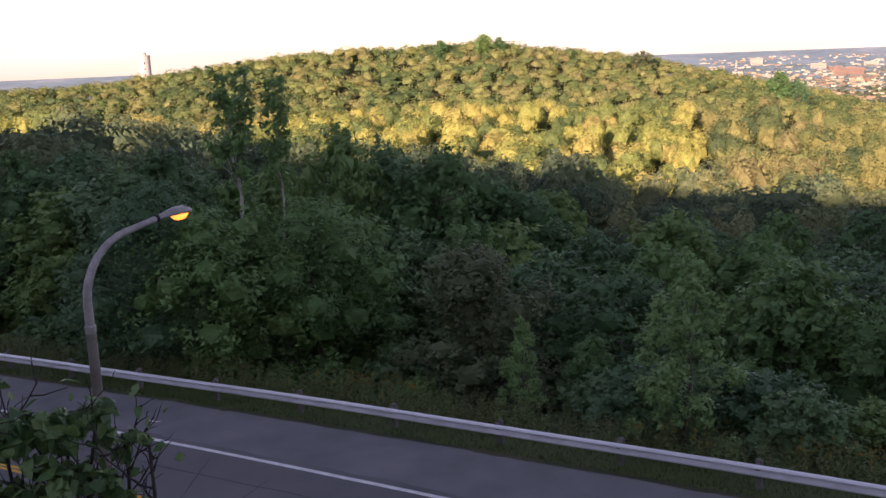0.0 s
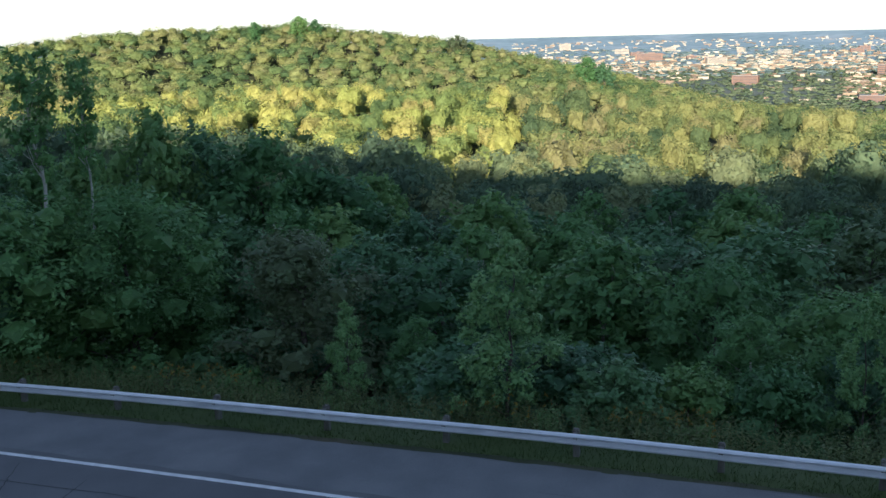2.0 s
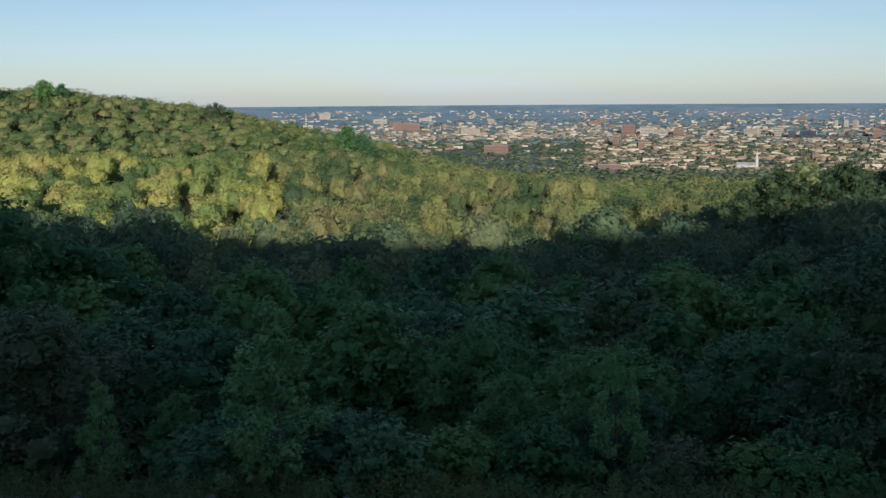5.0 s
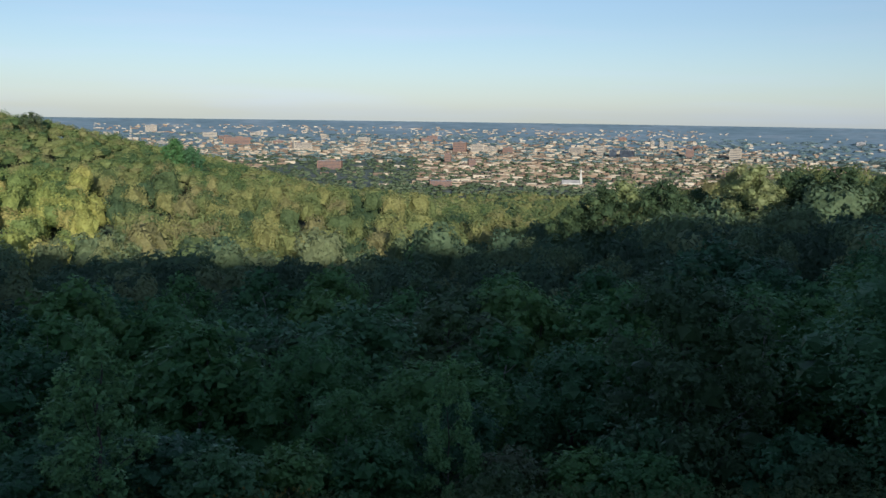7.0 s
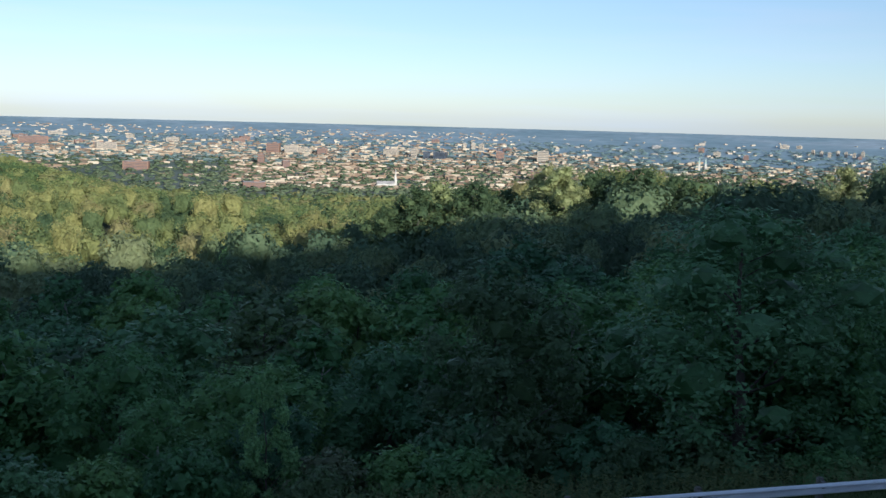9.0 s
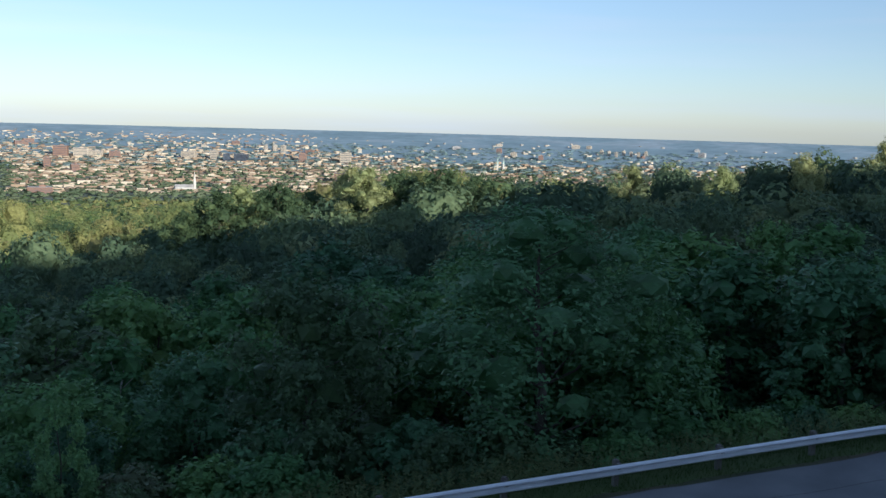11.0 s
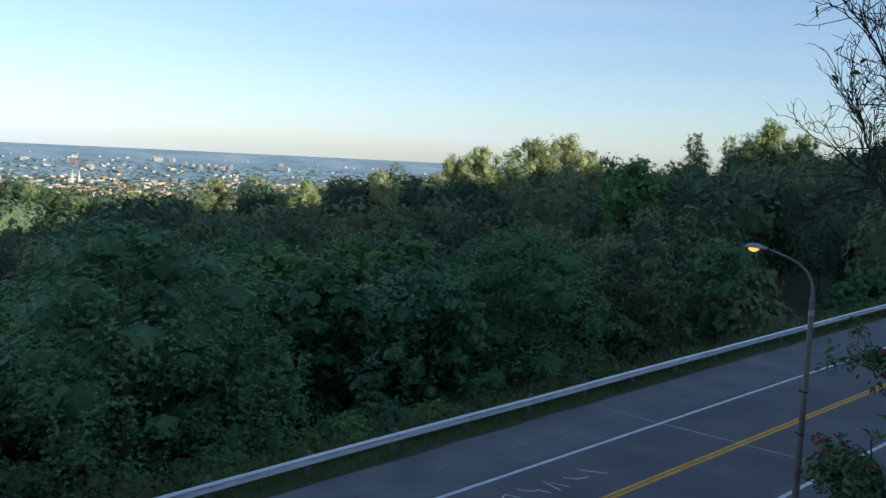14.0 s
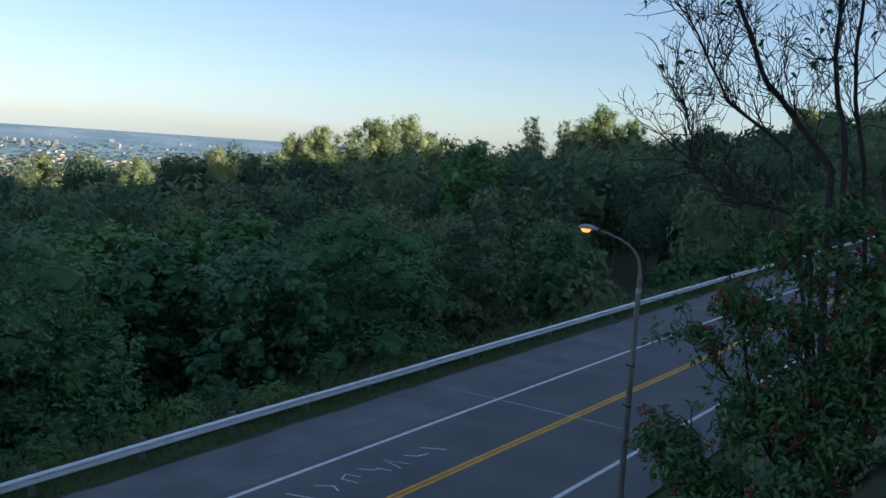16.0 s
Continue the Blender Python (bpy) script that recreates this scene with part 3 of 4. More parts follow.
def leaves(centres, outward, size, r, droop=0.2, narrow=0.55, loose=0.55):
    """Folded, pointed oval leaf blades: arrays of verts and six-sided faces. They face outward and up, unevenly."""
    n = len(centres)
    nrm = unit(outward * 0.7 + np.array([0, 0, 0.55]) + r.normal(0, loose, (n, 3)))
    a = unit(np.cross(nrm, r.normal(0, 1, (n, 3))))
    b = np.cross(nrm, a)
    ln = size * r.uniform(0.65, 1.35, (n, 1))
    down = np.array([0, 0, 1]) * ln * droop
    v = np.empty((n, 6, 3))
    v[:, 0] = centres - a * ln * 0.5
    for side, low, high in ((1, 1, 2), (-1, 5, 4)):
        v[:, low] = centres - a * ln * 0.22 + side * b * ln * narrow * 0.5 + nrm * ln * 0.08
        v[:, high] = centres + a * ln * 0.16 + side * b * ln * narrow * 0.40 + nrm * ln * 0.07 - down * 0.4
    v[:, 3] = centres + a * ln * 0.5 - down
    return v.reshape(-1, 3), np.arange(6 * n).reshape(n, 6)


def lobe_body(lobes, r, size=0.80):
    """The dense inside of a crown: one uneven ball for each lobe (x, y, z, rx, rz)."""
    bm = bmesh.new()
    bmesh.ops.create_icosphere(bm, subdivisions=1, radius=1.0)
    w = np.array([p.co[:] for p in bm.verts])
    f = np.array([[q.index for q in p.verts] for p in bm.faces])
    bm.free()
    vs, fs = [], []
    for k, c in enumerate(lobes):
        d = w * (size * r.uniform(0.80, 1.12, (len(w), 1))) * np.array([c[3], c[3], c[4]])
        vs.append(d + np.array(c[:3])), fs.append(f + k * len(w))
    return np.concatenate(vs), np.concatenate(fs)


def lobe_leaves(lobes, count, size, r, loose=0.42, spray=0.22):
    """Pointed leaves over the upper and outer part of the lobes, gathered into small sprays; arrays of verts and triangles."""
    c = np.array(lobes)
    area = c[:, 3] * c[:, 4]
    sprays = max(1, count // 8)
    pick = r.choice(len(c), sprays, p=area / area.sum())
    w = unit(r.normal(0, 1, (sprays, 3)) + np.array([0, 0, 0.30]))
    home = c[pick, :3] + w * (0.58 + 0.58 * np.sqrt(r.random((sprays, 1)))) * c[pick][:, [3, 3, 4]]
    k = np.repeat(np.arange(sprays), 8)
    n = len(k)
    # a spray reaches outward and a little up
    reach = unit(w[k] + np.array([0, 0, 0.6]) + r.normal(0, 0.3, (n, 3)))
    pos = home[k] + (r.uniform(-0.6, 1.2, (n, 1)) * reach + r.normal(0, 0.6, (n, 3))) * spray * np.sqrt(c[pick[k]][:, 3:4])
    nrm = unit(w[k] * 0.75 + np.array([0, 0, 0.5]) + r.normal(0, loose, (n, 3)))
    a = unit(np.cross(nrm, r.normal(0, 1, (n, 3))))
    b = np.cross(nrm, a)
    ln = size * r.uniform(0.65, 1.35, (n, 1))
    tri = np.stack([pos - a * ln * 0.5 - b * ln * 0.40, pos - a * ln * 0.5 + b * ln * 0.40, pos + a * ln * 0.65 - np.array([0, 0, 1]) * ln * 0.15], 1)
    return tri.reshape(-1, 3), np.arange(3 * n).reshape(n, 3)


def on_envelope(r, n, z0, z1, widest, radius, power, lobe, flat=(0.75, 1.05), fill=0.25):
    """Lobes spread evenly over a crown that is widest at one height; a few fill the inside."""
    out = []
    for i in range(n):
        z = z0 + (z1 - z0) * (i + r.random()) / n
        span = (z1 - widest) if z > widest else (widest - z0) * 1.25
        wide = radius * max(0.05, 1 - (abs(z - widest) / span) ** power) ** 0.5
        s = r.uniform(*lobe) * (0.65 + 0.35 * wide / radius)
        a = 2.4 * i + r.normal(0, 0.35)
        q = max(0.0, wide - 0.55 * s) * (1.0 if r.random() > fill else r.uniform(0.2, 0.7))
        out.append((q * math.cos(a), q * math.sin(a), z, s, s * r.uniform(*flat)))
    return out


def crown_lobes(kind, r):
    """Lobes of a crown ten metres high in all."""
    if kind == "round":
        return on_envelope(r, 40, 1.3, 9.4, 5.2, 2.9, 2.2, (0.55, 1.1), (0.75, 1.15), 0.35)
    if kind == "tall":
        return on_envelope(r, 34, 1.4, 9.6, 4.8, 2.1, 2.0, (0.42, 0.85), (0.9, 1.4), 0.35)
    if kind == "cone":
        out = on_envelope(r, 34, 0.4, 9.5, 1.8, 2.3, 1.2, (0.30, 0.62), (0.7, 1.0), 0.2)
        return out + [(0.05, 0.0, 9.6, 0.16, 0.35), (0, 0.05, 9.0, 0.28, 0.4)]
    if kind == "poplar":
        # upright leaders, each with its own plume of tufts
        out = []
        for x, y, z0, z1, wide, n in [(-0.75, 0.1, 7.1, 9.5, 0.62, 10), (0.15, -0.2, 8.0, 9.9, 0.22, 5), (0.95, 0.2, 7.6, 9.2, 0.40, 6), (-0.1, 0.3, 6.2, 7.3, 0.85, 5)]:
            for i in range(n):
                t = (i + r.random()) / n
                q = wide * math.sin(math.pi * min(1, 0.15 + 0.85 * t)) ** 0.6 * r.uniform(0.2, 1.0)
                a, s = r.uniform(0, 6.28), r.uniform(0.16, 0.34)
                out.append((x + q * math.cos(a), y + q * math.sin(a), z0 + (z1 - z0) * t, s, s * 1.3))
        return out
    # bush
    return on_envelope(r, 26, 0.8, 8.6, 2.6, 5.2, 2.0, (1.1, 2.0), (0.7, 0.95), 0.3)


def trunk_mesh(name, clumps, r, mat, thick=0.16, bare=1.0, sides=6):
    """A tapered, slightly crooked trunk with limbs that reach into the clumps."""
    soup = Soup()
    lean = r.normal(0, 0.25, 2)
    stem = [(lean[0] * (z / 10) ** 2 * 2 + 0.08 * math.sin(z * 1.3), lean[1] * (z / 10) ** 2 * 2 + 0.08 * math.cos(z * 1.7), z) for z in (-0.8, 0, 1.2, 2.6, 4.2, 5.8, 7.4, 8.8)]
    soup.add(tube(stem, [thick * f for f in (1.4, 1.15, 1.0, 0.88, 0.7, 0.5, 0.3, 0.1)], sides))
    for c in clumps[::2]:
        z0 = max(0.8, c[2] - 0.55 * math.hypot(c[0], c[1]) - 0.8)
        base = Vector((np.interp(z0, [p[2] for p in stem], [p[0] for p in stem]), np.interp(z0, [p[2] for p in stem], [p[1] for p in stem]), z0))
        tip = Vector(c[:3])
        mid = base.lerp(tip, 0.5) + Vector(r.normal(0, 0.15, 3))
        w = thick * (1 - z0 / 11) * 0.5
        soup.add(tube([base, mid, tip], [w, w * 0.6, w * 0.2], 5))
    return soup.mesh(name, [mat], True)


def build_tree(kind, seed, count, size, leaf, bark, label, category, group, thick=0.16, body=0.62):
    r = np.random.default_rng(seed)
    lobes = crown_lobes(kind, r)
    tree = tagged(new("bush" if kind == "bush" else "tree"), label, category, group)
    part("trunk", trunk_mesh("trunk", lobes, r, M[bark], thick), tree)
    v, q = lobe_leaves(lobes, count, size, r)
    bv, bf = lobe_body(lobes, r, body)
    tris = np.concatenate([q, bf + len(v)])
    part("crown", mesh_arrays("crown", np.concatenate([v, bv]), tris, [M[leaf]]), tree)
    return tree


SLOPE = "trees on the slope"
DARK, GREY, TURN = "dark green broadleaf tree on the shaded slope", "grey-green broadleaf tree on the shaded slope", "broadleaf tree with leaves beginning to turn"
RAIL = "bushes behind the guard rail"
FAMILY = {
    "round_a": build_tree("round", 11, 12500, 0.165, "leaf", "bark", DARK, "tree", SLOPE),
    "round_b": build_tree("round", 12, 12500, 0.160, "leaf_blue", "bark", GREY, "tree", SLOPE),
    "tall_a": build_tree("tall", 13, 10500, 0.150, "leaf", "pale_bark", "slender dark green tree with a pale trunk", "tree", SLOPE),
    "warm_a": build_tree("round", 14, 12500, 0.160, "leaf_warm", "bark", TURN, "tree", SLOPE),
    "big_a": build_tree("round", 31, 20000, 0.112, "leaf", "bark", DARK, "tree", SLOPE),
    "big_b": build_tree("round", 32, 20000, 0.110, "leaf_blue", "bark", GREY, "tree", SLOPE),
    "back_a": build_tree("round", 41, 6200, 0.260, "leaf", "bark", DARK, "tree", SLOPE),
    "back_b": build_tree("round", 42, 6200, 0.250, "leaf_blue", "bark", GREY, "tree", SLOPE),
    "back_c": build_tree("tall", 43, 5600, 0.230, "leaf", "pale_bark", "slender dark green tree with a pale trunk", "tree", SLOPE),
    "back_d": build_tree("round", 44, 6200, 0.250, "leaf_warm", "bark", TURN, "tree", SLOPE),
    "cone_a": build_tree("cone", 15, 9500, 0.165, "leaf_light", "bark", "young pointed tree with light grey-green leaves", "tree", SLOPE, 0.09, 0.4),
    "poplar_a": build_tree("poplar", 16, 1500, 0.15, "leaf", "pale_bark", "tall poplar with airy tufts and a pale trunk", "tree", "tall poplars", 0.10, 0.12),
    "bush_a": build_tree("bush", 17, 7000, 0.400, "leaf", "bark", "dense green bush behind the guard rail", "bush", RAIL, 0.12),
    "bush_b": build_tree("bush", 18, 7000, 0.380, "leaf_blue", "bark", "grey-green bush behind the guard rail", "bush", RAIL, 0.12),
    "far_bush_a": build_tree("bush", 45, 2800, 0.600, "leaf", "bark", "dense green bush behind the guard rail", "bush", RAIL, 0.12),
    "far_bush_b": build_tree("bush", 46, 2800, 0.580, "leaf_blue", "bark", "grey-green bush behind the guard rail", "bush", RAIL, 0.12),
    "bush_c": build_tree("bush", 19, 7000, 0.370, "leaf_warm", "bark", "yellowing bush behind the guard rail", "bush", RAIL, 0.12),
}
used = set()


def plant(key, x, y, height, width=1.0, turn=None, label=""):
    """Stands a tree of the family on the ground, so many metres high."""
    z = float(ground(np.array([x]), np.array([y]))[0])
    k = height / 10.0
    if height > 10.5:
        key = {"round_a": "big_a", "round_b": "big_b", "tall_a": "big_a", "bush_a": "big_a", "bush_b": "big_b"}.get(key, key)
    m = pose(x, y, z - 0.05, 0, 0, rng.uniform(0, 360) if turn is None else turn) @ Matrix.Diagonal((k * width, k * width, k, 1))
    ob = FAMILY[key]
    if key in used:
        ob = copy_thing(ob, m @ Matrix.Diagonal((1 / ob.scale[0], 1 / ob.scale[1], 1 / ob.scale[2], 1)))
    else:
        ob.matrix_basis = m
        used.add(key)
    if label:
        tagged(ob, label)
    return ob


def polar(az, d):
    return d * math.sin(radians(az)), d * math.cos(radians(az))


# single trees that stand out
def plant_at(key, az, d, top, width=1.0, label="", turn=None):
    """Stands a tree at a bearing and distance with its top at an elevation of so many degrees from the lookout."""
    x, y = polar(az, d)
    z = float(ground(np.array([x]), np.array([y]))[0])
    return plant(key, x, y, EYE + d * math.tan(radians(top)) - z, width, turn, label)


SOLO = []


def solo(key, az, d, top, width=1.0, label=""):
    SOLO.append((az, d))
    plant_at(key, az, d, top, width, label)


solo("cone_a", 14.5, 30.0, -11.4, 1.15)
solo("cone_a", 35.3, 32.0, -14.7, 0.8)
solo("cone_a", 4.6, 33.5, -15.4, 0.9)
solo("poplar_a", -11.6, 52.0, 0.1, 1.0)
solo("poplar_a", -9.3, 53.0, -0.4, 0.75)
solo("round_a", -13.4, 43.0, -8.0, 1.3)
solo("tall_a", -7.6, 44.0, -8.0, 1.3)
solo("round_b", -16.8, 45.0, -6.0, 1.2)
solo("back_a", -5.8, 60.0, -3.8, 0.75)
solo("back_b", -3.4, 62.0, -5.0, 0.9)
solo("back_a", 0.3, 60.0, -5.3, 0.95)
solo("round_b", 63.4, 40.0, -3.9, 1.45, "broad grey-green tree rising above the slope")
solo("warm_a", 49.2, 37.0, -8.8, 1.1, "green tree with yellowing leaves above the slope")
solo("round_a", 85.6, 52.0, -4.2, 1.5, "broad dark green tree above the guard rail")


def scatter(d0, d1, az0, az1, gap, keep):
    """Uneven rows of places in a sector, gap metres apart."""
    out = []
    d = d0
    while d < d1:
        step = gap / d
        a = radians(az0) + rng.uniform(0, step)
        while a < radians(az1):
            dd, aa = d + rng.normal(0, gap * 0.28), a + rng.normal(0, step * 0.25)
            x, y = dd * math.sin(aa), dd * math.cos(aa)
            if keep(math.degrees(aa), dd, x, y):
                out.append((x, y, math.degrees(aa), dd))
            a += step
        d += gap * 0.85
    return out


def clear_of_solo(az, d, r=3.0):
    return all(math.hypot(polar(az, d)[0] - polar(a, b)[0], polar(az, d)[1] - polar(a, b)[1]) > r for a, b in SOLO)


def road_v(x, y):
    return float(road_coords(np.array([x]), np.array([y]))[1][0])


# bushes along the rail, then the trees of the slope
for x, y, az, d in scatter(20, 110, -30, 117, 3.5, lambda az, d, x, y: -14.0 < road_v(x, y) < -8.6 and clear_of_solo(az, d, 1.8)):
    w = -road_v(x, y)
    plant((("bush_a", "bush_a", "bush_b", "bush_c") if d < 46 else ("far_bush_a", "far_bush_a", "far_bush_b", "far_bush_a"))[int(rng.integers(4))], x, y, rng.uniform(1.6, 2.6) + 0.28 * (w - 6), rng.uniform(0.9, 1.3))
for x, y, az, d in scatter(26, 76, -30, 116, 6.2, lambda az, d, x, y: road_v(x, y) < -12.5 and clear_of_solo(az, d, 3.0)):
    top = float(canopy(np.array([x]), np.array([y]))[0]) + rng.normal(0, 0.8)
    z = float(ground(np.array([x]), np.array([y]))[0])
    key = (("round_a", "round_a", "round_b", "tall_a", "warm_a", "round_a") if d < 43 else ("back_a", "back_a", "back_b", "back_c", "back_d", "back_a"))[int(rng.integers(6))]
    plant(key, x, y, max(4.0, top - z), rng.uniform(1.0, 1.45))


# ---------- woods farther off ----------
MIDDLE = np.array([0, 0, 0.45])


def crown_skin(w, clumps):
    """How far a crown of round clumps reaches from its middle along the ways w, and which clump is met there."""
    reach, which = np.full(len(w), 0.08), np.zeros(len(w), dtype=int)
    for k, c in enumerate(clumps):
        o = np.array(c[:3]) - MIDDLE
        along = w @ o
        disc = along ** 2 - o @ o + c[3] ** 2
        far = np.where(disc > 0, along + np.sqrt(np.maximum(disc, 0)), 0)
        which = np.where(far > reach, k, which)
        reach = np.maximum(reach, far)
    return reach, which


def wood_tree(r, bodies, tufts, size, detail, core=0.95, lump=(0.12, 0.20), loose=0.33):
    """One crown of the woods of unit height (base at 0): an inner body hidden under many small leaf tufts; all as triangles."""
    vs, fs = [], []
    cl = []
    for i in range(bodies):
        z, s = (0.30 + 0.50 * r.random(), r.uniform(*lump)) if i else (0.50, 0.27)
        a, q = r.uniform(0, 6.28), 0.33 * math.sqrt(max(0.02, 1 - ((z - 0.42) / 0.5) ** 2)) * r.uniform(0.55, 1.0) if i else 0.0
        cl.append((q * math.cos(a), q * math.sin(a), z, s))
    bm = bmesh.new()
    bmesh.ops.create_icosphere(bm, subdivisions=detail, radius=1.0)
    w = np.array([p.co[:] for p in bm.verts])
    f = np.array([[q.index for q in p.verts] for p in bm.faces])
    bm.free()
    reach, which = crown_skin(w, cl)
    vs.append(w * (reach * core)[:, None] + MIDDLE), fs.append(f[w[f].mean(1)[:, 2] > -0.5])
    n = len(w)
    # tufts on the skin
    w = unit(r.normal(0, 1, (tufts, 3)))
    w[:, 2] = np.where(w[:, 2] < -0.55, -w[:, 2], w[:, 2])
    reach, which = crown_skin(w, cl)
    p = w * (reach * r.uniform(core + 0.03, 1.07, tufts))[:, None] + MIDDLE
    nrm = unit(unit(p - np.array(cl)[which, :3]) + np.array([0, 0, 0.12]) + r.normal(0, loose, (tufts, 3)))
    a = unit(np.cross(nrm, r.normal(0, 1, (tufts, 3))))
    b = np.cross(nrm, a)
    ln = size * r.uniform(0.6, 1.5, (tufts, 1))
    tri = np.stack([p - a * ln * 0.5 - b * ln * 0.42, p - a * ln * 0.5 + b * ln * 0.42, p + a * ln * 0.6], 1).reshape(-1, 3)
    vs.append(tri), fs.append(np.arange(3 * tufts).reshape(tufts, 3) + n)
    n += 3 * tufts
    t = np.array([(-0.02, -0.02, -0.1), (0.02, -0.02, -0.1), (0.0, 0.02, -0.1), (0.0, 0.0, 0.5)])
    vs.append(t), fs.append(np.array([(0, 1, 3), (1, 2, 3), (2, 0, 3)]) + n)
    return np.concatenate(vs), np.concatenate(fs)


def woods(name, label, places, kinds, height, mat, spread=(0.85, 1.25), jitter=1.2):
    vs, fs, tones, n = [], [], [], 0
    for x, y, az, d in places:
        v, f = kinds[int(rng.integers(len(kinds)))]
        top = float(canopy(np.array([x]), np.array([y]))[0]) + rng.normal(0, jitter)
        h = height * rng.uniform(0.7, 1.3)
        tones.append(np.full(len(v), rng.random() ** 1.1))
        w = h * rng.uniform(*spread)
        a = rng.uniform(0, 6.28)
        c, s = math.cos(a), math.sin(a)
        p = v * np.array([w, w, h])
        p = np.stack([p[:, 0] * c - p[:, 1] * s + x, p[:, 0] * s + p[:, 1] * c + y, p[:, 2] + top - h], -1)
        vs.append(p), fs.append(f + n)
        n += len(v)
    me = mesh_arrays(name, np.concatenate(vs), np.concatenate(fs), [mat])
    me.attributes.new("tone", "FLOAT", "POINT").data.foreach_set("value", np.concatenate(tones).astype(np.float32))
    return tagged(new(name, me), label, "woods", kind="stuff")


r2 = np.random.default_rng(21)
CLOSE = [wood_tree(r2, 30, 2100, 0.040, 2, 0.82, (0.09, 0.16)) for i in range(6)]
MID = [wood_tree(r2, 22, 900, 0.048, 2, 0.88, (0.11, 0.18), 0.27) for i in range(6)]
VALLEY = [wood_tree(r2, 8, 60, 0.12, 2) for i in range(4)]
FAR = [wood_tree(r2, 20, 760, 0.040, 2, 0.87, (0.11, 0.19), 0.28) for i in range(9)]
DISTANT = [wood_tree(r2, 12, 180, 0.062, 1, 0.86, (0.13, 0.20), 0.26) for i in range(6)]
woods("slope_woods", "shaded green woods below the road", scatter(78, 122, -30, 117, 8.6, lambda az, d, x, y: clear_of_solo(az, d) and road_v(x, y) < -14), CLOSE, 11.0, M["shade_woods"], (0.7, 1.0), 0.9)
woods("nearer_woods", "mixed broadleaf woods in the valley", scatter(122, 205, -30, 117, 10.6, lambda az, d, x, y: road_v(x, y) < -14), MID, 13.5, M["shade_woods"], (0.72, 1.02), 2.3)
woods("hill_woods", "yellowing woods on the hill, leaf colour brightened for sunlight", scatter(205, 390, -28, 15, 11.0, lambda az, d, x, y: True), FAR, 11.5, M["sun_woods"], (0.82, 1.12), 1.5)
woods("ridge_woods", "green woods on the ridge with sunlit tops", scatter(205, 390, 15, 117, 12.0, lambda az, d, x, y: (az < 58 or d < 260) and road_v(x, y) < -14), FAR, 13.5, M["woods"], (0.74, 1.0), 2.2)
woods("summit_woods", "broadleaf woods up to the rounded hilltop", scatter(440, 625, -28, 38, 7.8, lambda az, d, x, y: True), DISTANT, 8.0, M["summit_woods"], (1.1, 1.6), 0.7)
woods("valley_woods", "woods between the hill and the city", scatter(640, 1800, 14, 56, 22.0, lambda az, d, x, y: True), VALLEY, 17.0, M["woods"], (1.1, 1.6), 2.0)


# ---------- the city on the plain ----------
rc = np.random.default_rng(33)


def city_box(soup, az, true_d, length, depth, height, turn):
    x, y, z, k = (float(q) for q in far_place(az, true_d))
    soup.add(box(x, y, z - 2 * k, length * k, depth * k, (height + 2) * k, turn))


def tower_block(az, top, wide, high, mat, floors=6, turn=None, roof_box=True):
    """A large building by bearing, elevation of its top, and its width and height in degrees from the lookout."""
    base = top - high
    true_d = PLAIN / math.tan(radians(-base))
    x, y, z, k = (float(q) for q in far_place(az, true_d))
    d = math.hypot(x, y)
    w, h = d * radians(wide), d * radians(high)
    dp = min(w, 26 * k)
    t = -radians(az) + (rc.uniform(-0.35, 0.35) if turn is None else turn)
    ob = tagged(new("building"), CITY_LABEL[mat], "building", "large city buildings")
    ob.matrix_basis = pose(x, y, z, 0, 0, math.degrees(t))
    part("wall", Soup().add(box(0, 0, -1.0, w, dp, h + 1.0)).mesh("wall", [M[mat]]), ob)
    part("roof", Soup().add(box(0, 0, h, w * 0.96, dp * 0.96, 0.5 * k)).mesh("roof", [M["flat_roof"]]), ob)
    if roof_box:
        part("roof_housing", Soup().add(box(w * 0.1, 0, h + 0.5 * k, w * 0.25, dp * 0.4, 3.2 * k)).mesh("roof_housing", [M[mat]]), ob)
    for f in range(floors):
        zz = h * (f + 0.35) / floors
        part("window_band", Soup().add(box(0, -dp / 2 - 0.02 * k, zz, w * 0.92, 0.35 * k, h / floors * 0.34)).mesh("window_band", [M["window"]]), ob)
    return ob


CITY_LABEL = {"brick": "brown brick city block with rows of windows", "cream": "pale city block with rows of windows", "flat_roof": "grey concrete city block with rows of windows", "window": "dark glass office block in the city"}
LANDMARKS = [
    (18.0, -0.95, 0.62, 0.38, "cream"), (22.7, -1.6, 1.5, 0.42, "brick"), (26.4, -1.9, 1.1, 0.38, "cream"), (28.0, -2.9, 1.4, 0.50, "brick"),
    (34.5, -4.0, 1.3, 0.42, "brick"), (34.9, -2.4, 0.36, 0.60, "brick"), (36.3, -2.75, 0.42, 0.45, "brick"), (36.6, -1.85, 0.75, 0.50, "cream"),
    (35.6, -1.75, 0.75, 0.60, "brick"), (38.4, -2.0, 0.6, 0.38, "brick"), (37.4, -2.0, 0.8, 0.30, "cream"), (42.4, -1.95, 0.8, 0.42, "cream"),
    (43.8, -1.85, 0.38, 0.58, "cream"), (44.5, -2.05, 0.38, 0.46, "window"), (45.3, -2.05, 0.75, 0.46, "window"), (46.7, -1.5, 0.2, 0.36, "cream"),
    (47.2, -1.5, 0.25, 0.36, "cream"), (47.7, -1.5, 0.25, 0.36, "cream"), (48.8, -1.95, 0.45, 0.46, "brick"), (51.3, -1.85, 0.65, 0.60, "cream"),
    (51.0, -3.0, 0.7, 0.60, "brick")]
for row in LANDMARKS:
    tower_block(*row)
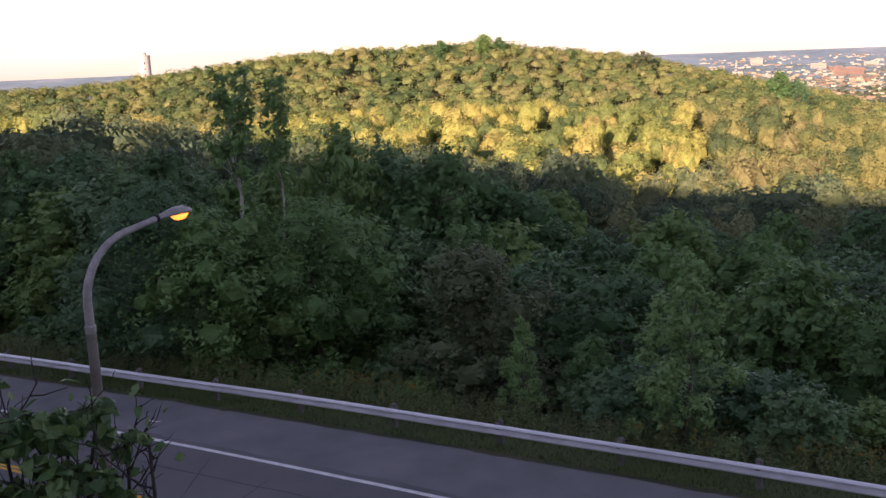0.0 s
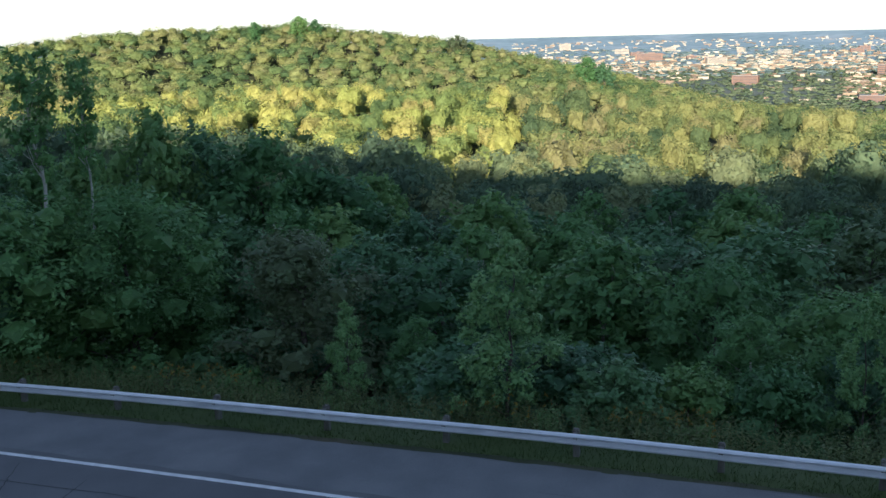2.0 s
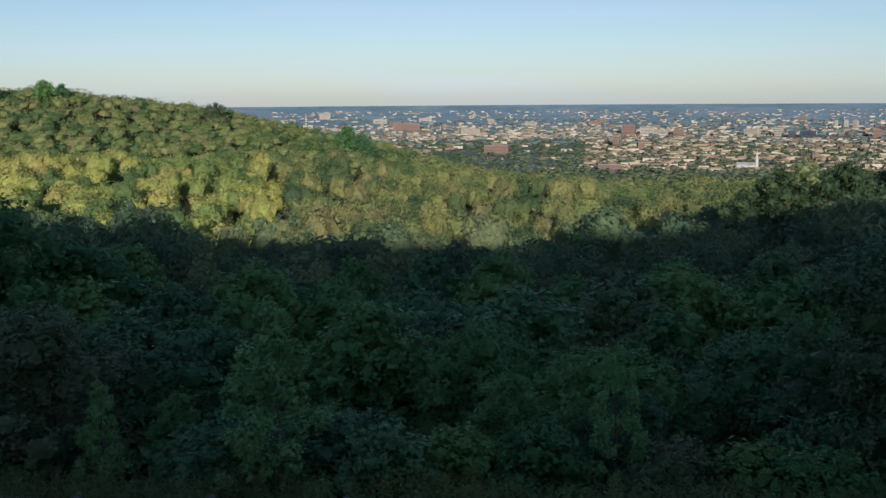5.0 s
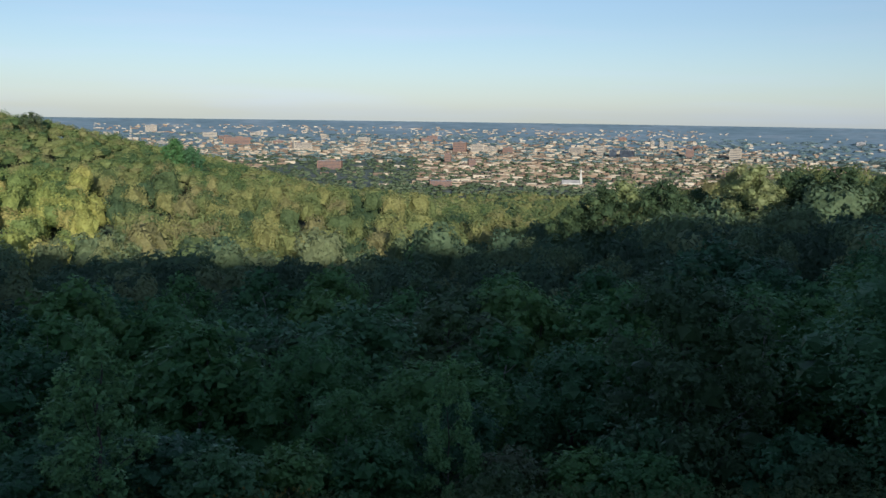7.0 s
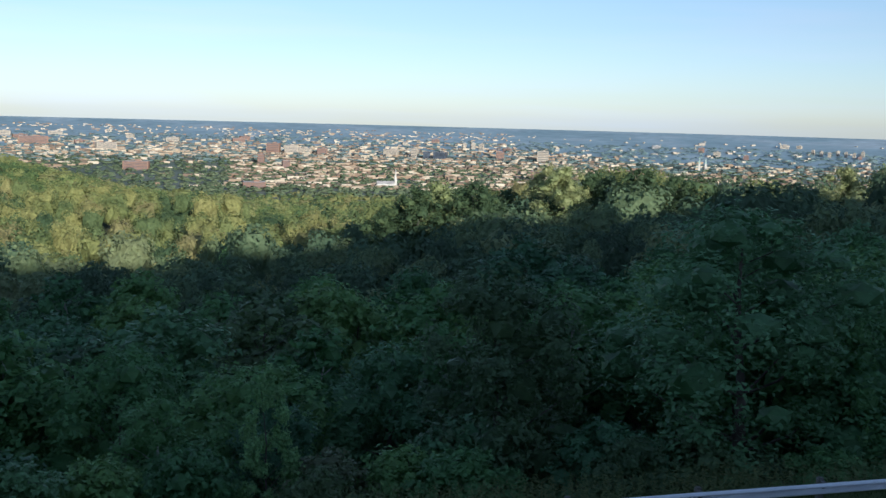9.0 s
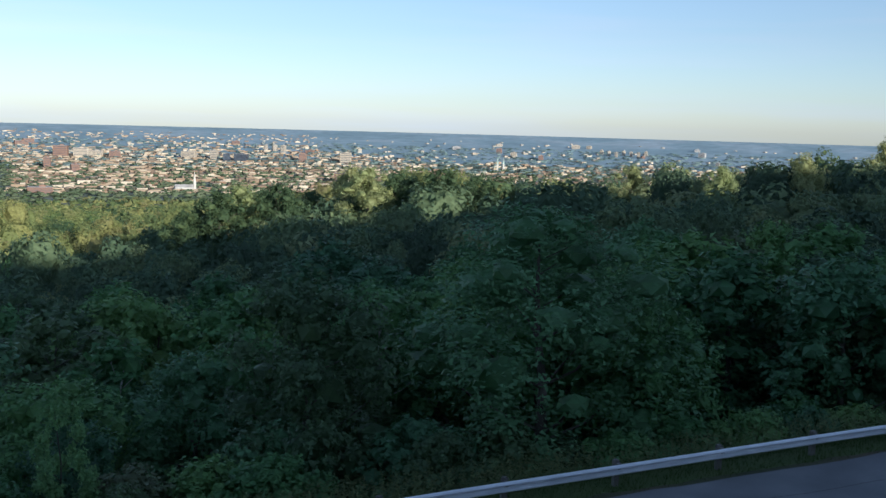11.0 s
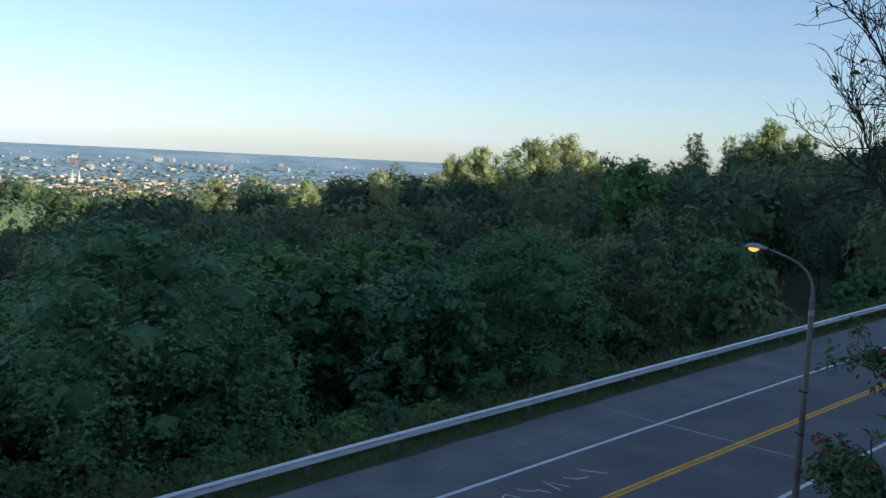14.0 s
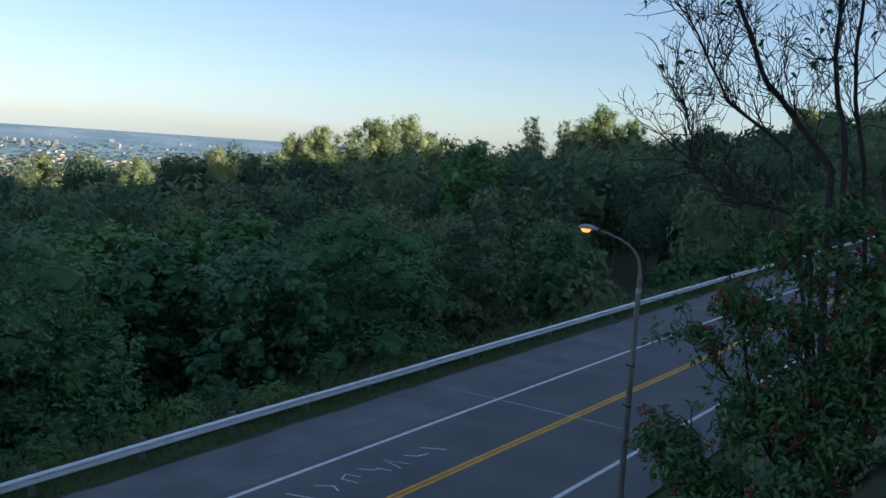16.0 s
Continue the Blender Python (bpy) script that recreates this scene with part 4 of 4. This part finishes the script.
for i in range(7):
    tower_block(66.2 + i * 0.42, -1.28 - 0.05 * (i % 3), 0.16, 0.28, "cream", 4)
for i in range(10):
    tower_block(rc.uniform(17, 34), rc.uniform(-1.9, -1.2), rc.uniform(0.3, 0.9), rc.uniform(0.15, 0.28), ("cream", "brick")[i % 2], 3)
for i in range(14):
    tower_block(rc.uniform(36, 80), rc.uniform(-1.9, -1.0), rc.uniform(0.15, 0.5), rc.uniform(0.14, 0.28), ("cream", "brick", "flat_roof")[i % 3], 4)


def build_church(az, top):
    true_d = PLAIN / math.tan(radians(4.25))
    x, y, z, k = (float(q) for q in far_place(az, true_d))
    d = math.hypot(x, y)
    h = EYE + d * math.tan(radians(top)) - z
    ob = tagged(new("church"), "pale stone church with one slender spire", "church")
    ob.matrix_basis = pose(x, y, z, 0, 0, -az + 8)
    part("tower", Soup().add(box(0, 0, -1, 5.0, 5.0, h * 0.42 + 1)).mesh("tower", [M["pale_stone"]]), ob)
    vs = [(-2.4, -2.4, h * 0.42), (2.4, -2.4, h * 0.42), (2.4, 2.4, h * 0.42), (-2.4, 2.4, h * 0.42), (0, 0, h)]
    part("spire", Soup().add((vs, [(0, 1, 4), (1, 2, 4), (2, 3, 4), (3, 0, 4), (3, 2, 1, 0)])).mesh("spire", [M["pale_stone"]]), ob)
    part("nave", Soup().add(box(-21, 3, -1, 36, 13, 10)).mesh("nave", [M["pale_stone"]]), ob)
    vs = [(-39, -3.6, 9), (-3, -3.6, 9), (-3, 9.6, 9), (-39, 9.6, 9), (-39, 3, 15), (-3, 3, 15)]
    part("roof", Soup().add((vs, [(0, 1, 5, 4), (2, 3, 4, 5), (1, 2, 5), (3, 0, 4)])).mesh("roof", [M["flat_roof"]]), ob)
    for i in range(5):
        part("window", Soup().add(box(-36 + i * 7.0, -3.55, 2.0, 1.6, 0.3, 4.5)).mesh("window", [M["window"]]), ob)


build_church(42.7, -3.05)
# two green church towers
for az in (60.2, 60.55):
    true_d = PLAIN / math.tan(radians(2.7))
    x, y, z, k = (float(q) for q in far_place(az, true_d))
    tw = tagged(new("church_tower"), "slender church tower with a green copper top", "church tower", "green church towers")
    tw.matrix_basis = pose(x, y, z, 0, 0, -az)
    part("shaft", Soup().add(box(0, 0, -1, 6 * k, 6 * k, 26 * k)).mesh("shaft", [M["pale_stone"]]), tw)
    h0, h1 = 25 * k, 48 * k
    part("spire", Soup().add(([(-3 * k, -3 * k, h0), (3 * k, -3 * k, h0), (3 * k, 3 * k, h0), (-3 * k, 3 * k, h0), (0, 0, h1)], [(0, 1, 4), (1, 2, 4), (2, 3, 4), (3, 0, 4)])).mesh("spire", [M["copper"]]), tw)


def build_hill_tower(az, d):
    """Pale round tower with a small dark cap on the far shoulder of the hill."""
    x, y = polar(az, d)
    z = float(ground(np.array([x]), np.array([y]))[0])
    top = EYE + d * math.tan(radians(0.5)) - z
    ob = tagged(new("tower"), "pale yellow stone tower with a dark cap on the hill", "tower")
    ob.matrix_basis = pose(x, y, z, 0, 0, -az)
    part("shaft", Soup().add(tube([(0, 0, -1), (0, 0, top * 0.5), (0, 0, top - 0.6), (0, 0, top)], [3.9, 3.8, 3.7, 3.5], 20)).mesh("shaft", [M["pale_stone"]]), ob)
    part("parapet", Soup().add(tube([(0, 0, top - 1.0), (0, 0, top - 0.2)], [3.95, 3.95], 20)).mesh("parapet", [M["pale_stone"]]), ob)
    part("cap", Soup().add(tube([(0, 0, top - 0.1), (0, 0, top + 0.8), (0, 0, top + 1.5), (0, 0, top + 1.9)], [1.7, 1.6, 1.0, 0.1], 14)).mesh("cap", [M["flat_roof"]]), ob)
    for i in range(3):
        part("window", Soup().add(box(0, -3.8, top * (0.5 + 0.14 * i), 0.7, 0.25, 1.3)).mesh("window", [M["window"]]), ob)


build_hill_tower(-16.35, 655.0)

# terraces of houses along a street grid, thinning out with distance
houses = Soup()
grid = radians(-28)
for row in range(0, 150):
    off = 1750 + row * 30 * (1 + row * 0.008)
    u = -2400.0
    while u < 7800:
        length = rc.uniform(7, 28) * (1 + row * 0.003)
        # street grid turned against the view
        wx, wy = u, off
        x = wx * math.cos(grid) + wy * math.sin(-grid)
        y = wx * math.sin(grid) + wy * math.cos(grid)
        az, dd = math.degrees(math.atan2(x, y)), math.hypot(x, y)
        u += length + rc.uniform(1, 9) + (22 if rc.random() < 0.10 else 0)
        if not (15 < az < 92 and 1950 < dd < 9500):
            continue
        park = noise.noise((x * 0.0011, y * 0.0011, 4.0)) + 0.55 * noise.noise((x * 0.004, y * 0.004, 9.0))
        edge = 0.30 if az > 33 else (0.02 if dd < 3200 else 0.15)
        if park > edge or rc.random() < 0.14 + 0.80 * smooth((dd - 2600) / 2900) + (0.5 if az < 33 and dd < 3300 else 0.0) + 0.45 * smooth((az - 48) / 10):
            continue
        city_box(houses, az, dd, length, rc.uniform(8, 13) * (1 + row * 0.004), rc.uniform(3.4, 7.5), grid + rc.normal(0, 0.02))
distant = Soup()
for i in range(620):
    az, dd = 15 + 70 * rc.random() ** 1.5, 5000 / rc.uniform(0.55, 1.55)
    city_box(distant, az, dd, rc.uniform(7, 26), rc.uniform(10, 22), rc.uniform(4, 9), grid + (0 if i % 2 else math.pi / 2))
for i in range(150):
    city_box(distant, rc.uniform(-32, -11), 5000 / rc.uniform(0.6, 1.7), rc.uniform(20, 90), rc.uniform(15, 30), rc.uniform(6, 14), grid + (0 if i % 2 else math.pi / 2))
tagged(new("distant_buildings", distant.mesh("distant_buildings", [M["cream"]])), "scattered pale buildings far out on the plain", "buildings", kind="stuff")
tagged(new("city_houses", houses.mesh("city_houses", [M["houses"]])), "close rows of brick and pale city houses", "city", kind="stuff")

# street trees among the houses, and far belts with haze in their leaf colour
small = [wood_tree(np.random.default_rng(50 + i), 1, 4, 0.4, 1) for i in range(3)]
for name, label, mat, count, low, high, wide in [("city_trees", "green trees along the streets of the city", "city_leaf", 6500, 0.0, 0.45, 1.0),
                                                ("distant_trees", "belts of trees far out on the plain, coloured blue-grey for haze", "hazy_leaf", 3600, 0.40, 0.72, 1.8)]:
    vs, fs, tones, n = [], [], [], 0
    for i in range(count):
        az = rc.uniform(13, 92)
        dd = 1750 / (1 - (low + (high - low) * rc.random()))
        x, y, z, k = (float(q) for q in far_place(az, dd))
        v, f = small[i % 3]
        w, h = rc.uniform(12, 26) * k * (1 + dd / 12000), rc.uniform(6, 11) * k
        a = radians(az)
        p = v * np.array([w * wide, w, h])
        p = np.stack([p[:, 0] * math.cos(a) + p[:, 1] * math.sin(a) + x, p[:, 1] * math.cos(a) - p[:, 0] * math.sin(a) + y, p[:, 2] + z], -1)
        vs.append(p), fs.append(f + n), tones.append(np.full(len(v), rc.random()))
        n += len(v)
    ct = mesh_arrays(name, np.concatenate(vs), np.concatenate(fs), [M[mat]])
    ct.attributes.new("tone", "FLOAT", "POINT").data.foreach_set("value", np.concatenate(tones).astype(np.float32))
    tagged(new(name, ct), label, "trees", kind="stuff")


# ---------- tall trees on the skyline ----------
SKY, SKY_GROUP = "tall tree on the skyline, leaf colour brightened for evening sun", "tall trees on the skyline"
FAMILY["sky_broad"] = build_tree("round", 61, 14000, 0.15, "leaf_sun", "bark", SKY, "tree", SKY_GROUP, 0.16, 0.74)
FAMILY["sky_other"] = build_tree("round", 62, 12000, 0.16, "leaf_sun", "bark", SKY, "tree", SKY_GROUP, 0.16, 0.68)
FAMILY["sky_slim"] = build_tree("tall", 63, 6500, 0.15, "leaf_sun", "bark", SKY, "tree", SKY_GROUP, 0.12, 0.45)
for az, d, top, key, width in [
        (81.6, 165, 0.0, "sky_other", 0.8), (83.2, 166, 0.65, "sky_broad", 1.0), (85.0, 168, 0.4, "sky_slim", 1.2), (86.3, 170, 1.3, "sky_broad", 1.0), (88.2, 172, 1.5, "sky_other", 1.0), (89.5, 172, 0.7, "sky_slim", 1.2),
        (92.2, 120, 0.35, "back_a", 1.1), (95.4, 190, 2.0, "sky_slim", 0.9), (97.3, 192, 1.9, "sky_slim", 0.8), (99.4, 185, 2.8, "sky_other", 1.0),
        (101.2, 182, 2.2, "sky_broad", 0.8), (103.0, 178, 1.2, "sky_slim", 1.2), (77.3, 150, -1.05, "sky_other", 0.9), (73.0, 170, -1.8, "sky_broad", 0.8), (71.0, 190, -2.1, "sky_slim", 1.1), (52.6, 190, -2.5, "sky_broad", 1.2),
        (68.0, 180, -1.95, "sky_broad", 1.0), (2.8, 545, 1.0, "back_a", 1.3), (3.7, 548, 0.8, "back_a", 1.0), (0.3, 548, 0.75, "back_a", 1.0), (11.8, 540, -0.25, "back_d", 1.3), (19.2, 520, -1.65, "back_a", 1.1), (20.2, 515, -2.1, "back_b", 1.1)]:
    plant_at(key, az, d, top, width)


# round crowns on the ridge that catch the last sun, and two pale ones at the edge of the shade
RIDGE_LABEL, RIDGE_GROUP = "round-crowned tree on the ridge with a sunlit top", "sunlit trees on the ridge"
FAMILY["ridge_olive"] = build_tree("round", 81, 8500, 0.18, "woods", "bark", RIDGE_LABEL, "tree", RIDGE_GROUP, 0.16, 0.72)
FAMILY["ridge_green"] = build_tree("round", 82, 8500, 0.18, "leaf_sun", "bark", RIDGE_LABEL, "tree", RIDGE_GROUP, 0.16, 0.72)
for i, (az, top) in enumerate([(42.1, -5.2), (44.1, -6.8), (45.8, -5.8), (46.8, -5.1), (48.4, -4.4), (52.4, -5.3), (53.5, -5.2), (52.0, -3.4), (51.7, -2.5), (54.5, -2.8), (57.0, -2.5), (45.2, -3.6), (47.4, -3.6), (49.4, -4.0), (50.3, -5.7), (59.0, -2.9), (60.6, -3.7), (57.0, -5.0), (44.0, -4.0)]):
    plant_at(("ridge_olive", "ridge_olive", "ridge_green")[i % 3], az, 172 + 7 * ((i * 5) % 6), top, 1.0 + 0.08 * (i % 4))
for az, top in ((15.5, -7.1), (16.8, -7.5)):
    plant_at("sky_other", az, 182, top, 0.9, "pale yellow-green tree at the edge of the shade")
plant_at("cone_a", 32.9, 150, -7.7, 0.8, "pointed light green tree in the evening sun")


# ---------- shrubs close to the lookout ----------
class Shrub:
    """Grows branches from a base towards aims and keeps the places of the twigs."""

    def __init__(self, seed):
        self.r, self.soup, self.tips, self.limbs = np.random.default_rng(seed), Soup(), [], []

    def limb(self, a, b, r0, r1, bend, n=6):
        a, b = Vector(a), Vector(b)
        side = Vector(self.r.normal(0, 1, 3)) * bend * (b - a).length
        pts = []
        for i in range(n + 1):
            t = i / n
            pts.append(a.lerp(b, t) + side * math.sin(math.pi * t) + Vector(self.r.normal(0, 0.006, 3)) * (1 if 0 < i < n else 0))
        self.soup.add(tube(pts, [r0 + (r1 - r0) * i / n for i in range(n + 1)], 6 if r0 > 0.01 else 4))
        self.limbs.append(pts)
        return pts

    def twigs(self, pts, radius, length, count, depth, up=0.35):
        for i in range(count):
            t = self.r.uniform(0.25, 1.0) * (len(pts) - 1)
            k = min(int(t), len(pts) - 2)
            a = pts[k].lerp(pts[k + 1], t - k)
            d = (pts[k + 1] - pts[k]).normalized()
            way = (d * 0.8 + Vector(self.r.normal(0, 0.55, 3)) + Vector((0, 0, up))).normalized()
            ln = length * self.r.uniform(0.5, 1.3)
            q = self.limb(a, a + way * ln, radius, radius * 0.35, 0.08, 4)
            self.tips.append((q[-1], way))
            if depth > 0:
                self.twigs(q, max(0.004, radius * 0.6), length * 0.55, max(2, count // 2), depth - 1, up)


def at(az, el, d):
    x, y = polar(az, d)
    return Vector((x, y, EYE + d * math.tan(radians(el))))


def ground_at(az, d):
    x, y = polar(az, d)
    return Vector((x, y, float(ground(np.array([x]), np.array([y]))[0]) - 0.05))


# nearly bare tree with dark twigs
bare = Shrub(71)
for foot, aims, thick in [((113.5, 8.2), [(112.0, 0.0, 8.2), (108.2, 4.5, 8.1), (106.0, 9.5, 8.0), (104.8, 13.0, 7.9)], 0.05),
                          ((113.8, 8.2), [(112.6, 1.0, 8.2), (111.6, 6.0, 8.3), (111.2, 13.0, 8.4)], 0.045),
                          ((114.4, 8.3), [(113.6, 0.5, 8.3), (112.6, 7.0, 8.2), (113.2, 13.5, 8.2)], 0.035),
                          ((115.2, 8.0), [(115.8, 0.5, 8.0), (114.8, 7.0, 7.9), (112.9, 12.5, 7.8)], 0.05),
                          ((114.0, 8.3), [(111.2, -2.8, 8.3), (106.5, -2.2, 8.4), (104.6, 0.0, 8.5), (103.6, 4.0, 8.5)], 0.022),
                          ((114.0, 8.2), [(109.8, 0.8, 8.0), (106.2, 3.4, 7.9), (103.4, 8.5, 7.8)], 0.026),
                          ((116.5, 8.1), [(117.5, 2.0, 8.1), (118.0, 8.0, 8.2), (117.0, 14.0, 8.2)], 0.045)]:
    pts = [ground_at(*foot)] + [at(*a) for a in aims]
    for i in range(len(pts) - 1):
        f0, f1 = 1 - i / len(pts), 1 - (i + 1) / len(pts)
        q = bare.limb(pts[i], pts[i + 1], thick * f0 * 0.62 + 0.004, thick * f1 * 0.62 + 0.004, 0.025, 6)
        if i:
            bare.twigs(q, 0.0055, 0.52, 11, 2, 0.45)
bare_tree = tagged(new("tree"), "nearly bare dark-barked tree beside the lookout", "tree")
part("woody_frame", bare.soup.mesh("woody_frame", [M["dark_bark"]], True), bare_tree)
pick = bare.r.choice(len(bare.tips), 130)
v, q = leaves(np.array([bare.tips[i][0][:] for i in pick]), np.array([bare.tips[i][1][:] for i in pick]), 0.075, bare.r, 0.3, 0.5)
part("foliage", mesh_arrays("leaves", v, q, [M["leaf"]]), bare_tree, "few dark green leaves")


def leafy_shrub(name, seed, foot, lobes, count, size, leaf, label, twig_len, narrow=0.5):
    """A shrub whose leaf masses lie round given places (bearing, elevation, distance, radius)."""
    sh = Shrub(seed)
    r = sh.r
    base = ground_at(*foot)
    for az, el, d, rad in lobes:
        q = sh.limb(base + Vector(r.normal(0, 0.06, 3)) * Vector((1, 1, 0)), at(az, el, d), 0.022, 0.008, 0.08, 7)
        sh.twigs(q, 0.006, twig_len, 9, 1, 0.3)
    ob = tagged(new(name), label, "bush")
    part("woody_frame", sh.soup.mesh("woody_frame", [M["dark_bark"]], True), ob)
    cl = []
    for az, el, d, rad in lobes:
        for i in range(7):
            w = unit(r.normal(0, 1, 3)) * rad * 0.6
            cl.append((*(np.array(at(az, el, d)) + w), rad * r.uniform(0.3, 0.55), rad * r.uniform(0.25, 0.5)))
    c = np.array(cl)
    pickc = r.choice(len(c), count, p=c[:, 3] ** 2 / (c[:, 3] ** 2).sum())
    w = unit(r.normal(0, 1, (count, 3)))
    pos = c[pickc, :3] + w * (r.random((count, 1)) ** 0.5) * c[pickc][:, [3, 3, 4]]
    extra = r.choice(len(sh.tips), count // 5)
    tips = np.array([sh.tips[i][0][:] for i in extra]) + r.normal(0, size * 0.5, (count // 5, 3))
    v, q = leaves(np.concatenate([pos, tips]), np.concatenate([w, unit(r.normal(0, 1, tips.shape))]), size, r, 0.25, narrow)
    part("foliage", mesh_arrays("leaves", v, q, [M[leaf]]), ob)
    return ob, c, r


berry, bc, br = leafy_shrub("bush", 72, (112.5, 7.0), [
    (104.6, -15.6, 6.6, 0.26), (106.8, -17.5, 6.5, 0.36), (109.0, -20.0, 6.4, 0.45), (106.2, -10.4, 6.8, 0.16), (108.2, -7.6, 6.9, 0.24), (110.5, -9.2, 6.8, 0.34), (109.3, -14.4, 6.7, 0.34),
    (111.6, -4.6, 7.0, 0.36), (112.4, -13.5, 6.8, 0.5), (115.0, -4.2, 7.0, 0.42), (115.2, -10.0, 6.9, 0.5), (113.5, -19.0, 6.5, 0.55), (118.0, -7.0, 6.9, 0.6), (117.5, -15.0, 6.7, 0.6), (106.0, -21.5, 6.3, 0.3), (109.0, -25.0, 6.2, 0.5), (113.0, -25.5, 6.2, 0.5), (117.5, -22.5, 6.3, 0.6)],
    25000, 0.066, "leaf_berry", "leafy bush with clusters of dark red berries", 0.35, 0.34)
bs = Soup()
for i in range(330):
    c0 = bc[int(br.integers(len(bc)))]
    p0 = c0[:3] + unit(br.normal(0, 1, 3)) * c0[3] * 1.0
    for j in range(7):
        p = p0 + br.normal(0, 0.016, 3)
        rr = 0.0108
        bs.add(([p + np.array(o) * rr for o in ((1, 0, 0), (-1, 0, 0), (0, 1, 0), (0, -1, 0), (0, 0, 1), (0, 0, -1))], [(0, 2, 4), (2, 1, 4), (1, 3, 4), (3, 0, 4), (2, 0, 5), (1, 2, 5), (3, 1, 5), (0, 3, 5)]))
part("fruit", bs.mesh("berries", [M["berry"]], True), berry, "clusters of dark red berries")

leafy_shrub("bush", 73, (-24.5, 4.6), [
    (-26.0, -19.5, 4.5, 0.15), (-23.5, -19.6, 4.5, 0.13), (-21.0, -19.5, 4.6, 0.12), (-19.4, -20.8, 4.6, 0.10), (-18.2, -20.6, 4.6, 0.05), (-22.2, -19.0, 4.6, 0.08), (-24.8, -18.9, 4.6, 0.08), (-24.5, -22.5, 4.4, 0.20), (-21.8, -23.0, 4.5, 0.16), (-27.5, -22.5, 4.5, 0.22), (-19.8, -24.5, 4.5, 0.12), (-23.5, -27.0, 4.4, 0.26), (-28.5, -27.5, 4.4, 0.25)],
    1500, 0.078, "leaf_near", "leafy shrub with broad green leaves on the bank", 0.32, 0.72)


# ---------- grass and weeds ----------
rg = np.random.default_rng(91)
n = 46000
s = rg.uniform(-48, 75, n)
v = -3.0 + np.interp(s, [-30, 15, 40, 70], [0.0, -0.5, -0.7, -0.95]) - rg.random(n) ** 1.3 * 3.0
gx, gy = road_point(s, v)
gz = road_z(s) + np.interp(-v, [2.6, 3.4, 4.5, 5.2, 6.0, 7.0], [-0.10, -0.08, -0.10, -0.22, -0.50, -0.90]) - 0.02
base = np.stack([gx, gy, gz], -1)
a = rg.uniform(0, 6.28, n)
side = np.stack([np.cos(a), np.sin(a), np.zeros(n)], -1) * 0.012
ln = rg.uniform(0.06, 0.22, n)[:, None]
tip = base + np.stack([rg.normal(0, 0.4, n), rg.normal(0, 0.4, n), np.ones(n)], -1) * ln
tri = np.stack([base - side, base + side, tip], 1).reshape(-1, 3)
tagged(new("grass", mesh_arrays("grass", tri, np.arange(3 * n).reshape(n, 3), [M["grass"]])), "short uneven grass along the guard rail", "grass", kind="stuff")

n = 6800
s = rg.uniform(-48, 75, n)
dens = np.array([noise.noise((q * 0.25, 2.0, 1.0)) for q in s])
v = -5.0 - rg.random(n) * 4.2
gx, gy = road_point(s, v)
gz = road_z(s) + np.interp(-v, [4.5, 5.2, 6.0, 7.0, 8.2, 9.6], [-0.10, -0.22, -0.50, -0.90, -1.42, -2.05])
hgt = (0.55 + 0.5 * rg.random(n) + 0.35 * dens + 0.12 * (-v - 5))
vs, fs, flowers = [], [], Soup()
for i in range(n):
    b = np.array([gx[i], gy[i], gz[i] - 0.03])
    h = max(0.3, hgt[i])
    lean = rg.normal(0, 0.10, 2) * h
    t = b + np.array([lean[0], lean[1], h])
    k = len(vs)
    vs += [b + (0.006, 0, 0), b - (0.006, 0, 0), t]
    fs.append((k, k + 1, k + 2))
    for j in range(9):
        f = 0.2 + 0.78 * j / 8
        c = b + (t - b) * f
        a = rg.uniform(0, 6.28)
        w = np.array([math.cos(a), math.sin(a), rg.uniform(-0.1, 0.5)]) * rg.uniform(0.10, 0.20) * (1.25 - f * 0.6)
        o = np.array([-math.sin(a), math.cos(a), 0]) * 0.022
        k = len(vs)
        vs += [c, c + w * 0.5 + o, c + w, c + w * 0.5 - o]
        fs += [(k, k + 1, k + 2), (k, k + 2, k + 3)]
    if dens[i] > 0.05 and -30 < s[i] < 4 and rg.random() < 0.22:
        for j in range(4):
            c = t + rg.normal(0, 0.03, 3)
            r = 0.028
            flowers.add(([c + (r, 0, 0), c - (r, 0, 0), c + (0, r, 0), c - (0, r, 0), c + (0, 0, 2 * r)], [(0, 2, 4), (2, 1, 4), (1, 3, 4), (3, 0, 4)]))
tagged(new("weeds", mesh_arrays("weeds", np.array(vs), np.array(fs), [M["weed"]])), "tall weeds behind the guard rail", "weeds", kind="stuff")
tagged(new("goldenrod_flowers", flowers.mesh("goldenrod_flowers", [M["goldenrod"]])), "yellow goldenrod flower heads among the weeds", "flowers", kind="stuff")
